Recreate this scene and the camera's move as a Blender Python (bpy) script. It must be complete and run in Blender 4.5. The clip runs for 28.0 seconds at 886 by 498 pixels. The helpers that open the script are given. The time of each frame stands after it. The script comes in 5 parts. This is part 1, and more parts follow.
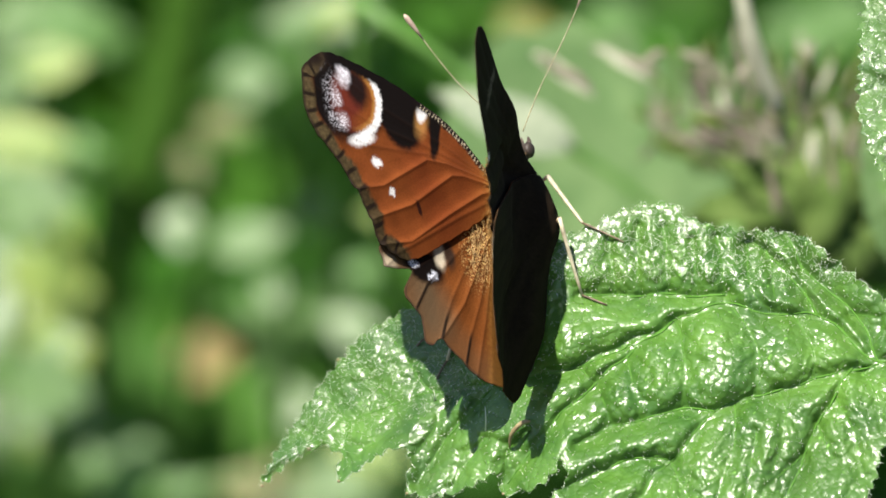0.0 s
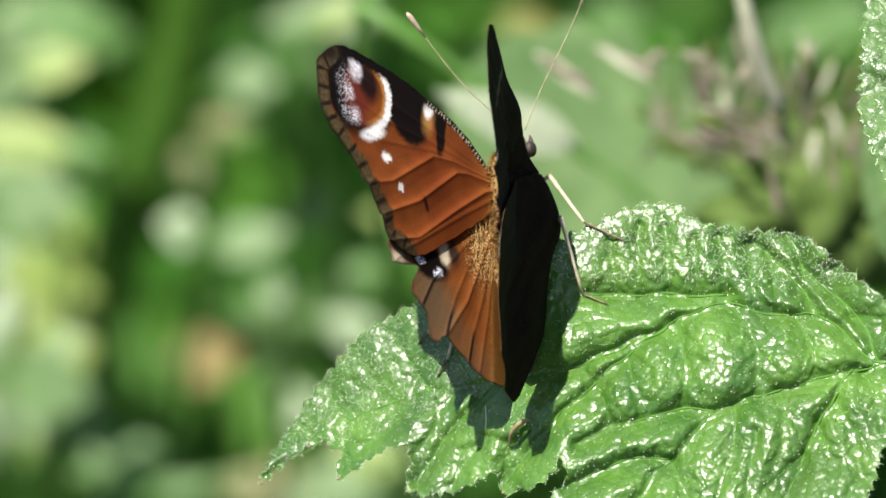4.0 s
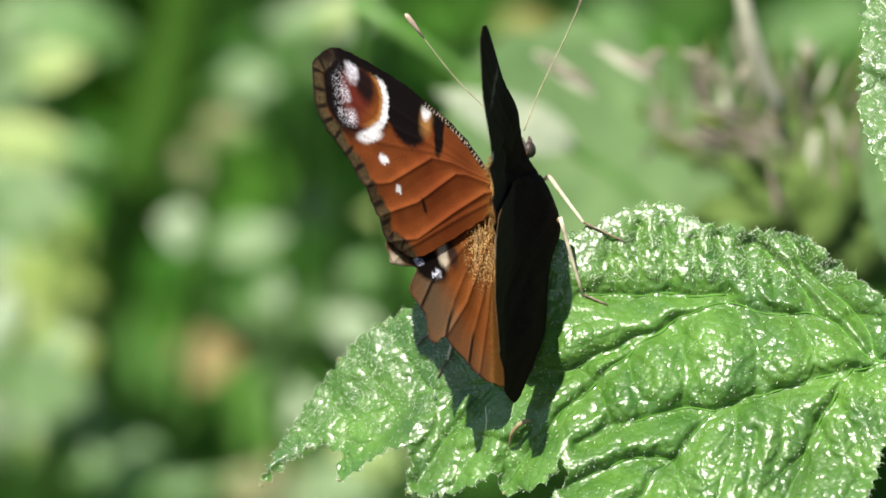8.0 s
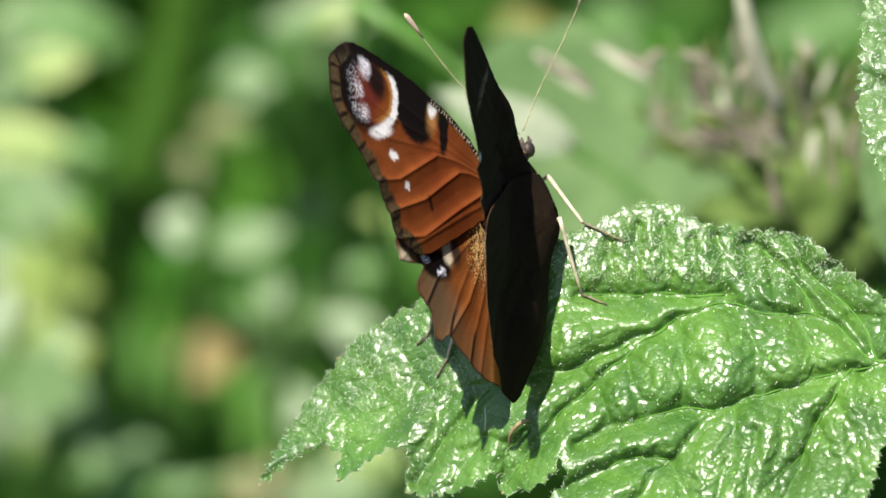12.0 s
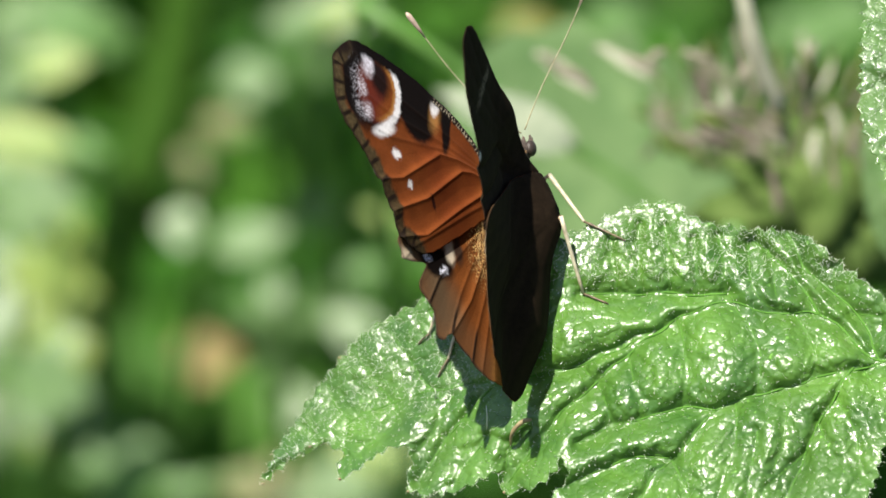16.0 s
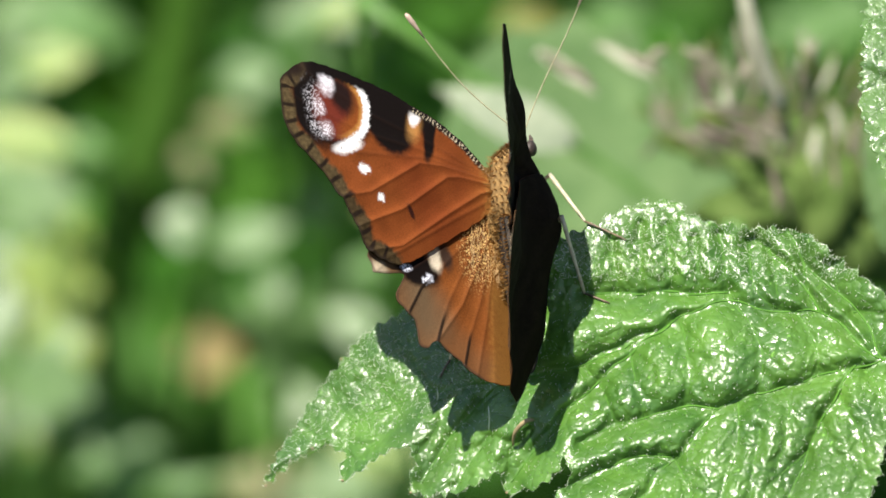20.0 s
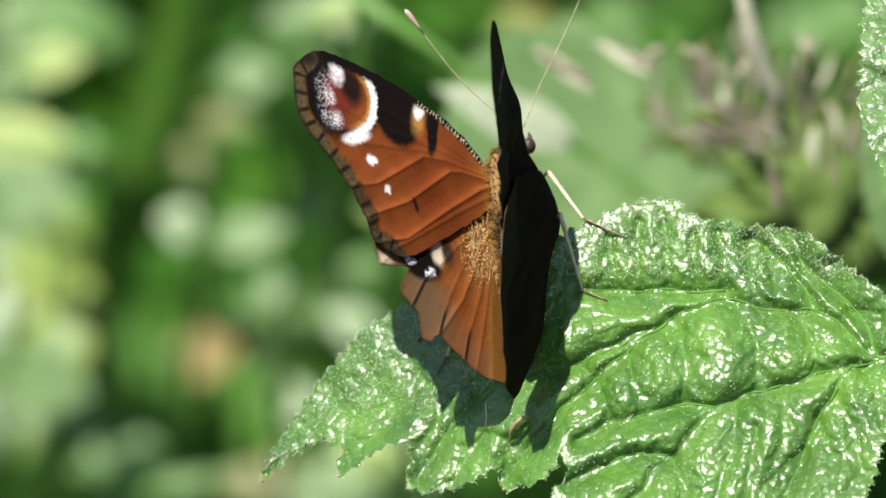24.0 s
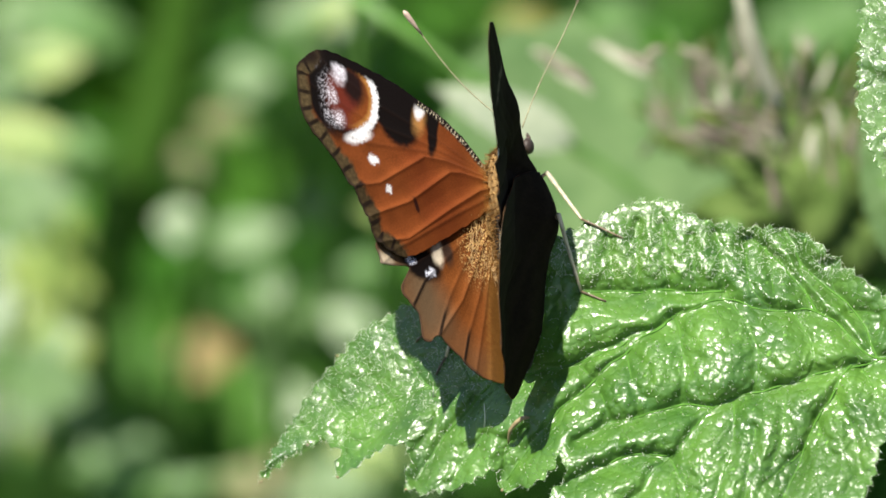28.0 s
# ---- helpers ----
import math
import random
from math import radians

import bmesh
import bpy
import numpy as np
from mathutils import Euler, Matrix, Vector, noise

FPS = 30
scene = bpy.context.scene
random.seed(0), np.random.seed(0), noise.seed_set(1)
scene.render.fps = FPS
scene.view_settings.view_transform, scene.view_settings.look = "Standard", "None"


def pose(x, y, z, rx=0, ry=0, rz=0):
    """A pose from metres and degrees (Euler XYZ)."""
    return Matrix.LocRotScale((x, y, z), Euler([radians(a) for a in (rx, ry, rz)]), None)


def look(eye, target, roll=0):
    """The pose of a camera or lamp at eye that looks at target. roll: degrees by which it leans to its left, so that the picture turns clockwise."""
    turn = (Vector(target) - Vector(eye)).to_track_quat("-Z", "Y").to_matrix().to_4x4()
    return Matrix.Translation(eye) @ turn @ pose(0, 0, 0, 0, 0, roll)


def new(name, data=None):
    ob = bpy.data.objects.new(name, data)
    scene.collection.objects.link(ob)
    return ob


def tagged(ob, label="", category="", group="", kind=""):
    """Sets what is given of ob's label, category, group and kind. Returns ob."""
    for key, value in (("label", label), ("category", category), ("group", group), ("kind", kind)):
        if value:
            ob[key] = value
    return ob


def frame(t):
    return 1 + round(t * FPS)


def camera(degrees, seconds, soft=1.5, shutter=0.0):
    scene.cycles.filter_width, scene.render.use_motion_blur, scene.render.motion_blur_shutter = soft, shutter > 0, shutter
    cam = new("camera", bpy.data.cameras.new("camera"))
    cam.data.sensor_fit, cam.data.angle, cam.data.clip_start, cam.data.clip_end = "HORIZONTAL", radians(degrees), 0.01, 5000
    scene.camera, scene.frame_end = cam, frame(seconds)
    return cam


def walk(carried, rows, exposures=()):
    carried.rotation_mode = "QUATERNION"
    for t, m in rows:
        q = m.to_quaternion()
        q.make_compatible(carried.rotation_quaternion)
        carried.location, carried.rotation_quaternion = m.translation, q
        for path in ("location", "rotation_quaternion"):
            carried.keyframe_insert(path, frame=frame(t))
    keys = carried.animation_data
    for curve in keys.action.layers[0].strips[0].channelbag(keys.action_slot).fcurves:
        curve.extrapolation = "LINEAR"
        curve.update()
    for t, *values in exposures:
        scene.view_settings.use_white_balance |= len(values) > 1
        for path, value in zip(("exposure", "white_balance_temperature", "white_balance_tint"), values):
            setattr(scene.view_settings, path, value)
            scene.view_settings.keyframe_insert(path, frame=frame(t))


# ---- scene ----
# One view frame for the whole plant: x to the right, y up, z towards the viewer, in millimetres.
PITCH = 22.0
ORIGIN = Vector((0.0, 0.0, 0.75))
SITE = Matrix.Translation(ORIGIN) @ Matrix.Rotation(radians(90 - PITCH), 4, "X")
REACH = 0.927


def at(x, y, z=0.0):
    """World place of a point given in millimetres in the plant's frame."""
    return SITE @ Vector((x * 0.001, y * 0.001, z * 0.001))


cam = camera(6.0, 28.0, soft=1.6)
cam.data.dof.use_dof = True
cam.data.dof.focus_distance = 0.921
cam.data.dof.aperture_fstop = 27.0
EYE = at(0, 0, REACH * 1000)
# seconds, aim to the right and up in millimetres
AIM = [(0, 0.09, 0.0), (0.5, -0.28, 0.0), (1, 0.0, 0.0), (1.5, -0.18, 0.0), (2, -0.09, 0.0), (2.5, -0.09, 0.0), (3, -0.09, 0.02), (3.5, -0.03, 0.06), (5.5, -0.16, 0.0), (6, -0.16, 0.0), (6.5, -0.12, 0.0), (7, -0.16, 0.0), (7.5, -0.09, 0.0), (8, 0.0, 0.0), (8.5, -0.17, -0.03), (9, 0.0, -0.08), (9.5, -0.08, -0.08), (10, 0.0, -0.07), (10.5, 0.08, -0.03), (11, 0.09, -0.07), (11.5, 0.03, -0.02), (12, 0.09, 0.0), (12.5, 0.17, -0.02), (14.5, 0.1, -0.09), (15, -0.07, -0.1), (15.5, -0.02, -0.1), (16, -0.08, -0.1), (16.5, -0.11, -0.11), (17, -0.17, -0.17), (17.5, -0.18, -0.18), (18, -0.19, -0.18), (18.5, -0.2, -0.2), (19, -0.27, -0.28), (19.5, -0.02, -0.37), (20, -0.18, -0.3), (20.5, -0.35, -0.52), (21, -0.02, -0.39), (21.5, 0.0, -0.39), (23.5, 0.09, -0.46), (24, 0.02, -0.45), (24.5, 0.09, -0.4), (25, 0.08, -0.46), (25.5, 0.0, -0.39), (26, -0.08, -0.38), (26.5, 0.09, -0.29), (27, 0.1, -0.29), (27.5, 0.09, -0.37), (28, 0.18, -0.38)]
walk(cam, [(t, look(EYE, at(x, y))) for t, x, y in AIM])

# ---- light: a high clear sun from behind the viewer's shoulder ----
TO_SUN = (SITE.to_3x3() @ Vector((-0.29, 0.71, 0.64))).normalized()
sun_up = math.asin(TO_SUN.z)
sun_round = math.atan2(TO_SUN.x, TO_SUN.y)
sun = new("sun", bpy.data.lights.new("sun", "SUN"))
sun.data.energy, sun.data.angle, sun.data.color = 5.0, radians(0.55), (1.0, 0.95, 0.85)
sun.matrix_world = look(at(0, 0) + TO_SUN * 5, at(0, 0))
world = bpy.data.worlds.new("sky")
world.use_nodes = True
scene.world = world
wn = world.node_tree
sky = wn.nodes.new("ShaderNodeTexSky")
sky.sky_type, sky.sun_disc, sky.sun_elevation, sky.sun_rotation = "NISHITA", False, sun_up, sun_round
wn.links.new(sky.outputs[0], wn.nodes["Background"].inputs[0])
wn.nodes["Background"].inputs[1].default_value = 0.066
scene.view_settings.exposure = 1.0


# ---- materials ----
class Graph:
    """A short hand for building a node material."""

    def __init__(self, name):
        self.mat = bpy.data.materials.new(name)
        self.mat.use_nodes = True
        self.t = self.mat.node_tree
        self.bsdf = self.t.nodes["Principled BSDF"]
        self.coord = self.t.nodes.new("ShaderNodeTexCoord").outputs["Object"]

    def link(self, a, b):
        self.t.links.new(a, b)

    def noise(self, scale, detail=4.0, rough=0.55):
        n = self.t.nodes.new("ShaderNodeTexNoise")
        n.inputs["Scale"].default_value, n.inputs["Detail"].default_value, n.inputs["Roughness"].default_value = scale, detail, rough
        self.link(self.coord, n.inputs["Vector"])
        return n.outputs[0]

    def voronoi(self, scale):
        n = self.t.nodes.new("ShaderNodeTexVoronoi")
        n.inputs["Scale"].default_value = scale
        self.link(self.coord, n.inputs["Vector"])
        return n.outputs["Distance"]

    def maths(self, kind, a, b):
        n = self.t.nodes.new("ShaderNodeMath")
        n.operation = kind
        for sock, v in zip(n.inputs, (a, b)):
            if isinstance(v, (int, float)):
                sock.default_value = v
            else:
                self.link(v, sock)
        return n.outputs[0]

    def ramp(self, fac, *stops):
        r = self.t.nodes.new("ShaderNodeValToRGB")
        for e, (p, c) in zip([r.color_ramp.elements[0], r.color_ramp.elements[1]] + [r.color_ramp.elements.new(0.5) for _ in stops[2:]], sorted(stops)):
            pass
        for k, (p, c) in enumerate(sorted(stops)):
            r.color_ramp.elements[k].position = p
        for k, (p, c) in enumerate(sorted(stops)):
            r.color_ramp.elements[k].color = (*c, 1)
        self.link(fac, r.inputs[0])
        return r.outputs[0]

    def mix(self, fac, a, b, blend="MIX"):
        m = self.t.nodes.new("ShaderNodeMix")
        m.data_type, m.blend_type = "RGBA", blend
        for sock, v in ((m.inputs[0], fac), (m.inputs[6], a), (m.inputs[7], b)):
            if isinstance(v, (int, float)):
                sock.default_value = v
            elif isinstance(v, tuple):
                sock.default_value = (*v, 1)
            else:
                self.link(v, sock)
        return m.outputs[2]

    def bump(self, height, strength, distance):
        b = self.t.nodes.new("ShaderNodeBump")
        b.inputs["Strength"].default_value, b.inputs["Distance"].default_value = strength, distance
        self.link(height, b.inputs["Height"])
        self.link(b.outputs[0], self.bsdf.inputs["Normal"])

    def attribute(self, name):
        a = self.t.nodes.new("ShaderNodeAttribute")
        a.attribute_name = name
        return a.outputs["Color"]

    def island(self):
        return self.t.nodes.new("ShaderNodeNewGeometry").outputs["Random Per Island"]

    def translucent(self, colour, amount):
        tr = self.t.nodes.new("ShaderNodeBsdfTranslucent")
        if isinstance(colour, tuple):
            tr.inputs[0].default_value = (*colour, 1)
        else:
            self.link(colour, tr.inputs[0])
        mx = self.t.nodes.new("ShaderNodeMixShader")
        mx.inputs[0].default_value = amount
        self.link(self.bsdf.outputs[0], mx.inputs[1])
        self.link(tr.outputs[0], mx.inputs[2])
        self.link(mx.outputs[0], self.t.nodes["Material Output"].inputs[0])


def leaf_material(name, dark, light, rough, gloss=0.5, thin=0.25, fine=900.0, vary=None, waxy=0.0):
    g = Graph(name)
    col = g.ramp(g.noise(160, 5), (0.3, dark), (0.7, light))
    cloud = g.ramp(g.noise(55, 3), (0.3, (0.72, 0.74, 0.7)), (0.7, (1.22, 1.18, 1.2)))
    col = g.mix(1.0, col, cloud, "MULTIPLY")
    fleck = g.ramp(g.noise(1500, 2), (0.68, (0, 0, 0)), (0.76, (1, 1, 1)))
    col = g.mix(fleck, col, tuple(min(1, c * 1.9 + 0.03) for c in light))
    if vary:
        col = g.mix(g.ramp(vary(g), (0.1, (0, 0, 0)), (0.95, (1, 1, 1))), col, tuple(c * k for c, k in zip(light, (1.5, 1.25, 1.1))))
    g.link(col, g.bsdf.inputs["Base Color"])
    g.bsdf.inputs["Roughness"].default_value = rough
    g.bsdf.inputs["Specular IOR Level"].default_value = gloss
    g.bsdf.inputs["Coat Weight"].default_value, g.bsdf.inputs["Coat Roughness"].default_value = waxy, 0.24
    g.bsdf.inputs["Coat IOR"].default_value = 1.55
    if waxy:
        # small blisters side by side, with finer ones on them
        cell, dot, grit = g.voronoi(980), g.voronoi(2500), g.noise(fine, 3, 0.6)
        h = g.maths("ADD", g.maths("MULTIPLY", g.maths("POWER", cell, 2.0), -0.18), g.maths("MULTIPLY", g.maths("POWER", dot, 2.0), -0.03))
        g.bump(g.maths("ADD", h, g.maths("MULTIPLY", grit, 0.05)), 1.0, 0.001)
        g.link(g.bsdf.inputs["Normal"].links[0].from_socket, g.bsdf.inputs["Coat Normal"])
    else:
        g.bump(g.noise(fine, 4, 0.6), 0.3, 0.0003)
    g.translucent(g.mix(0.6, col, tuple(c * k for c, k in zip(light, (2.2, 1.9, 0.8)))), thin)
    return g.mat


def plain(name, dark, light, rough, scale, bump=0.2, metal=0.0, gloss=0.5, dist=0.0002):
    g = Graph(name)
    n = g.noise(scale, 6)
    g.link(g.ramp(n, (0.3, dark), (0.7, light)), g.bsdf.inputs["Base Color"])
    g.bsdf.inputs["Roughness"].default_value = rough
    g.bsdf.inputs["Specular IOR Level"].default_value = gloss
    g.bump(n, bump, dist)
    return g.mat


def wing_material(name, gain, rough, sheen):
    g = Graph(name)
    pig = g.attribute("pigment")
    scales = g.ramp(g.noise(7000, 2), (0.3, (0.84, 0.83, 0.82)), (0.7, (1.12, 1.12, 1.12)))
    col = g.mix(1.0, pig, scales, "MULTIPLY")
    g.link(col, g.bsdf.inputs["Base Color"])
    g.bsdf.inputs["Roughness"].default_value = rough
    g.bsdf.inputs["Specular IOR Level"].default_value = 0.04
    g.bsdf.inputs["Sheen Weight"].default_value = sheen
    g.bump(g.noise(5000, 3), 0.1, 0.0001)
    g.translucent(col, gain)
    return g.mat


M_LEAF = leaf_material("broad_leaf", (0.031, 0.108, 0.009), (0.097, 0.225, 0.026), 0.6, 0.4, 0.25, 2600, waxy=1.0)
M_SIDE = leaf_material("side_leaf", (0.06, 0.15, 0.028), (0.15, 0.28, 0.07), 0.55, 0.6, 0.28, 2600, waxy=1.0)
M_VEIN = plain("vein", (0.06, 0.16, 0.022), (0.1, 0.23, 0.04), 0.85, 900, gloss=0.03)
M_TOOTH = plain("tooth_tip", (0.14, 0.1, 0.045), (0.32, 0.25, 0.13), 0.6, 1500)
M_HAIR = plain("leaf_hair", (0.5, 0.55, 0.4), (0.7, 0.75, 0.6), 0.35, 900)
# background leaves: part of their shade is put into this dark green
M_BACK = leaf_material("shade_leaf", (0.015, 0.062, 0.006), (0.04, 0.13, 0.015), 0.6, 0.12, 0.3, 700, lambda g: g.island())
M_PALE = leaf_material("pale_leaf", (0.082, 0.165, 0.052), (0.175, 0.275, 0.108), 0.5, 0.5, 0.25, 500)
M_STEM = plain("green_stem", (0.05, 0.13, 0.02), (0.1, 0.22, 0.035), 0.5, 300)
M_DRY = plain("dry_bract", (0.11, 0.1, 0.06), (0.26, 0.235, 0.17), 0.7, 400)
M_DEAD = plain("dead_leaf", (0.13, 0.095, 0.026), (0.23, 0.16, 0.052), 0.7, 120)
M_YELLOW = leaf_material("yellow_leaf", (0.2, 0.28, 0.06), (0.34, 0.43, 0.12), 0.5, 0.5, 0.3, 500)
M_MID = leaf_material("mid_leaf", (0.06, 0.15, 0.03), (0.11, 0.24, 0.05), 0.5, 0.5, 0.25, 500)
M_OLIVE_LEAF = leaf_material("olive_leaf", (0.12, 0.13, 0.01), (0.22, 0.22, 0.02), 0.5, 0.3, 0.3, 500)
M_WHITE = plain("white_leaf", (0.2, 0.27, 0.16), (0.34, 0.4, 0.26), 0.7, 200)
M_CREAM = plain("cream_highlight", (0.14, 0.18, 0.11), (0.24, 0.27, 0.18), 0.7, 200)
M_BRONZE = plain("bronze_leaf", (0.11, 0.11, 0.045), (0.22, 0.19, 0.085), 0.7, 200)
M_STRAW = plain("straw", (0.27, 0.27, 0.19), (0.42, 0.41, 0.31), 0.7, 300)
M_OLIVE = plain("olive_bract", (0.05, 0.085, 0.015), (0.12, 0.155, 0.035), 0.8, 250, gloss=0.1)
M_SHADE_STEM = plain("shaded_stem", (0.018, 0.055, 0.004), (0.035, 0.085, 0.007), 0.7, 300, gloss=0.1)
M_SPIKE = plain("spike_bract", (0.075, 0.058, 0.042), (0.16, 0.12, 0.095), 0.7, 250)
M_CORE = plain("olive_core", (0.05, 0.09, 0.02), (0.1, 0.145, 0.042), 0.9, 250, gloss=0.03)
M_SOIL = plain("soil", (0.02, 0.03, 0.012), (0.05, 0.07, 0.025), 0.95, 12, 0.6, dist=0.02)
M_UPPER = wing_material("wing_scales", 0.1, 0.7, 0.0)
M_UNDER = wing_material("wing_underside", 0.0, 0.8, 0.0)
M_FUR = plain("body_fur", (0.13, 0.075, 0.025), (0.3, 0.18, 0.06), 0.9, 1500, 0.6)
M_HEAD = plain("head_fur", (0.03, 0.02, 0.015), (0.12, 0.085, 0.065), 0.9, 2500, 0.6)
M_BELLY = plain("dark_fur", (0.012, 0.009, 0.007), (0.045, 0.032, 0.022), 0.8, 1500, 0.6)
M_TUFT = plain("golden_hair", (0.15, 0.08, 0.02), (0.45, 0.26, 0.08), 0.6, 1200)
M_EYE = plain("compound_eye", (0.015, 0.01, 0.007), (0.05, 0.032, 0.022), 0.5, 6000, 0.4)
M_LEG = plain("leg_cuticle", (0.36, 0.3, 0.2), (0.62, 0.55, 0.4), 0.45, 1400, 0.4)
M_SHANK = plain("leg_foot", (0.05, 0.035, 0.02), (0.2, 0.14, 0.08), 0.5, 1400, 0.4)
M_CLUB = plain("antenna_club", (0.25, 0.16, 0.12), (0.5, 0.38, 0.3), 0.5, 1500)
M_ANT = plain("antenna_shaft", (0.22, 0.19, 0.1), (0.42, 0.39, 0.24), 0.45, 1500)


# ---- mesh helpers ----
def mesh_of(name, verts, faces, mats, smooth=True, slots=None):
    me = bpy.data.meshes.new(name)
    me.from_pydata([tuple(v) for v in verts], [], [tuple(f) for f in faces])
    for m in mats if isinstance(mats, (list, tuple)) else [mats]:
        me.materials.append(m)
    me.polygons.foreach_set("use_smooth", [smooth] * len(me.polygons))
    if slots is not None:
        me.polygons.foreach_set("material_index", slots)
    me.update()
    return me


def part(name, me, parent, label=""):
    """One mesh object under a thing or a part."""
    ob = new(name, me)
    ob.parent = parent
    if label:
        ob["label"] = label
    return ob


def thing(name, m, label, category, group="", kind=""):
    ob = new(name)
    ob.matrix_world = m
    ob.empty_display_size = 0.01
    return tagged(ob, label, category, group, kind)


def tube(path, radii, sides=8, cap=True):
    """A tapered tube along a path; lists of verts and faces."""
    path = [Vector(p) for p in path]
    verts, faces = [], []
    side = None
    for i, p in enumerate(path):
        d = (path[min(i + 1, len(path) - 1)] - path[max(i - 1, 0)]).normalized()
        if side is None:
            side = d.orthogonal().normalized()
        side = (side - d * side.dot(d)).normalized()
        up = d.cross(side)
        for k in range(sides):
            a = 2 * math.pi * k / sides
            verts.append(p + (side * math.cos(a) + up * math.sin(a)) * radii[i])
    for i in range(len(path) - 1):
        for k in range(sides):
            a, b = i * sides + k, i * sides + (k + 1) % sides
            faces.append((a, b, b + sides, a + sides))
    if cap:
        faces.append(tuple(range(sides))[::-1])
        faces.append(tuple(range(len(verts) - sides, len(verts))))
    return verts, faces


def smooth_path(pts, n):
    """A Catmull-Rom curve through the points, n steps a span."""
    pts = [Vector(p) for p in pts]
    out = []
    for i in range(len(pts) - 1):
        p0, p1, p2, p3 = pts[max(i - 1, 0)], pts[i], pts[i + 1], pts[min(i + 2, len(pts) - 1)]
        for k in range(n):
            t = k / n
            out.append(0.5 * ((2 * p1) + (p2 - p0) * t + (2 * p0 - 5 * p1 + 4 * p2 - p3) * t * t + (3 * p1 - p0 - 3 * p2 + p3) * t ** 3))
    return out + [pts[-1]]


def merge(*pieces):
    verts, faces = [], []
    for v, f in pieces:
        n = len(verts)
        verts += list(v)
        faces += [tuple(i + n for i in q) for q in f]
    return verts, faces


def mm(v):
    return [Vector(p) * 0.001 for p in v]


def ellipsoid(c, axes, radii, rings=16, sides=20, lump=0.0):
    """A lumpy ellipsoid about c along three axes."""
    verts, faces = [], []
    for i in range(rings + 1):
        a = math.pi * i / rings
        for k in range(sides):
            b = 2 * math.pi * k / sides
            n = Vector((math.cos(a), math.sin(a) * math.cos(b), math.sin(a) * math.sin(b)))
            r = 1 + lump * noise.noise(n * 3.1 + Vector(c) * 0.37)
            verts.append(Vector(c) + sum((axes[j] * (n[j] * radii[j] * r) for j in range(3)), Vector()))
    for i in range(rings):
        for k in range(sides):
            a, b = i * sides + k, i * sides + (k + 1) % sides
            faces.append((a, b, b + sides, a + sides))
    return verts, faces


def fill(outline, step, seed, extra=0.35):
    """Triangles over a closed outline with inner points about step apart: 2D points and faces."""
    from mathutils.geometry import delaunay_2d_cdt
    rng = np.random.default_rng(seed)
    o = np.array(outline)
    lo, hi = o.min(0), o.max(0)
    gx, gy = np.meshgrid(np.arange(lo[0], hi[0], step), np.arange(lo[1], hi[1], step * 0.87))
    gx = gx + (np.arange(gx.shape[0]) % 2)[:, None] * step * 0.5
    p = np.stack([gx.ravel(), gy.ravel()], 1) + rng.uniform(-extra, extra, (gx.size, 2)) * step * 0.5
    a, b = o, np.roll(o, -1, 0)
    inside = np.zeros(len(p), bool)
    near = np.full(len(p), 1e9)
    for (x0, y0), (x1, y1) in zip(a, b):
        cross = ((y0 > p[:, 1]) != (y1 > p[:, 1]))
        xi = (x1 - x0) * (p[:, 1] - y0) / ((y1 - y0) or 1e-9) + x0
        inside ^= cross & (p[:, 0] < xi)
        d = np.array((x1 - x0, y1 - y0))
        t = np.clip(((p - (x0, y0)) @ d) / max(d @ d, 1e-12), 0, 1)
        near = np.minimum(near, np.linalg.norm(p - ((x0, y0) + t[:, None] * d), axis=1))
    p = p[inside & (near > step * 0.45)]
    n = len(o)
    v = [Vector(q) for q in np.concatenate([o, p])]
    vo, _, fo, *_ = delaunay_2d_cdt(v, [(i, (i + 1) % n) for i in range(n)], [], 1, 1e-6)
    return np.array([tuple(q) for q in vo]), [tuple(f) for f in fo]


def line_gap(p, lines):
    """Least distance of the 2D points p to the polylines."""
    best = np.full(len(p), 1e9)
    for line in lines:
        for a, b in zip(line[:-1], line[1:]):
            a, b = np.array(a), np.array(b)
            d = b - a
            t = np.clip(((p - a) @ d) / max(d @ d, 1e-12), 0, 1)
            best = np.minimum(best, np.linalg.norm(p - (a + t[:, None] * d), axis=1))
    return best


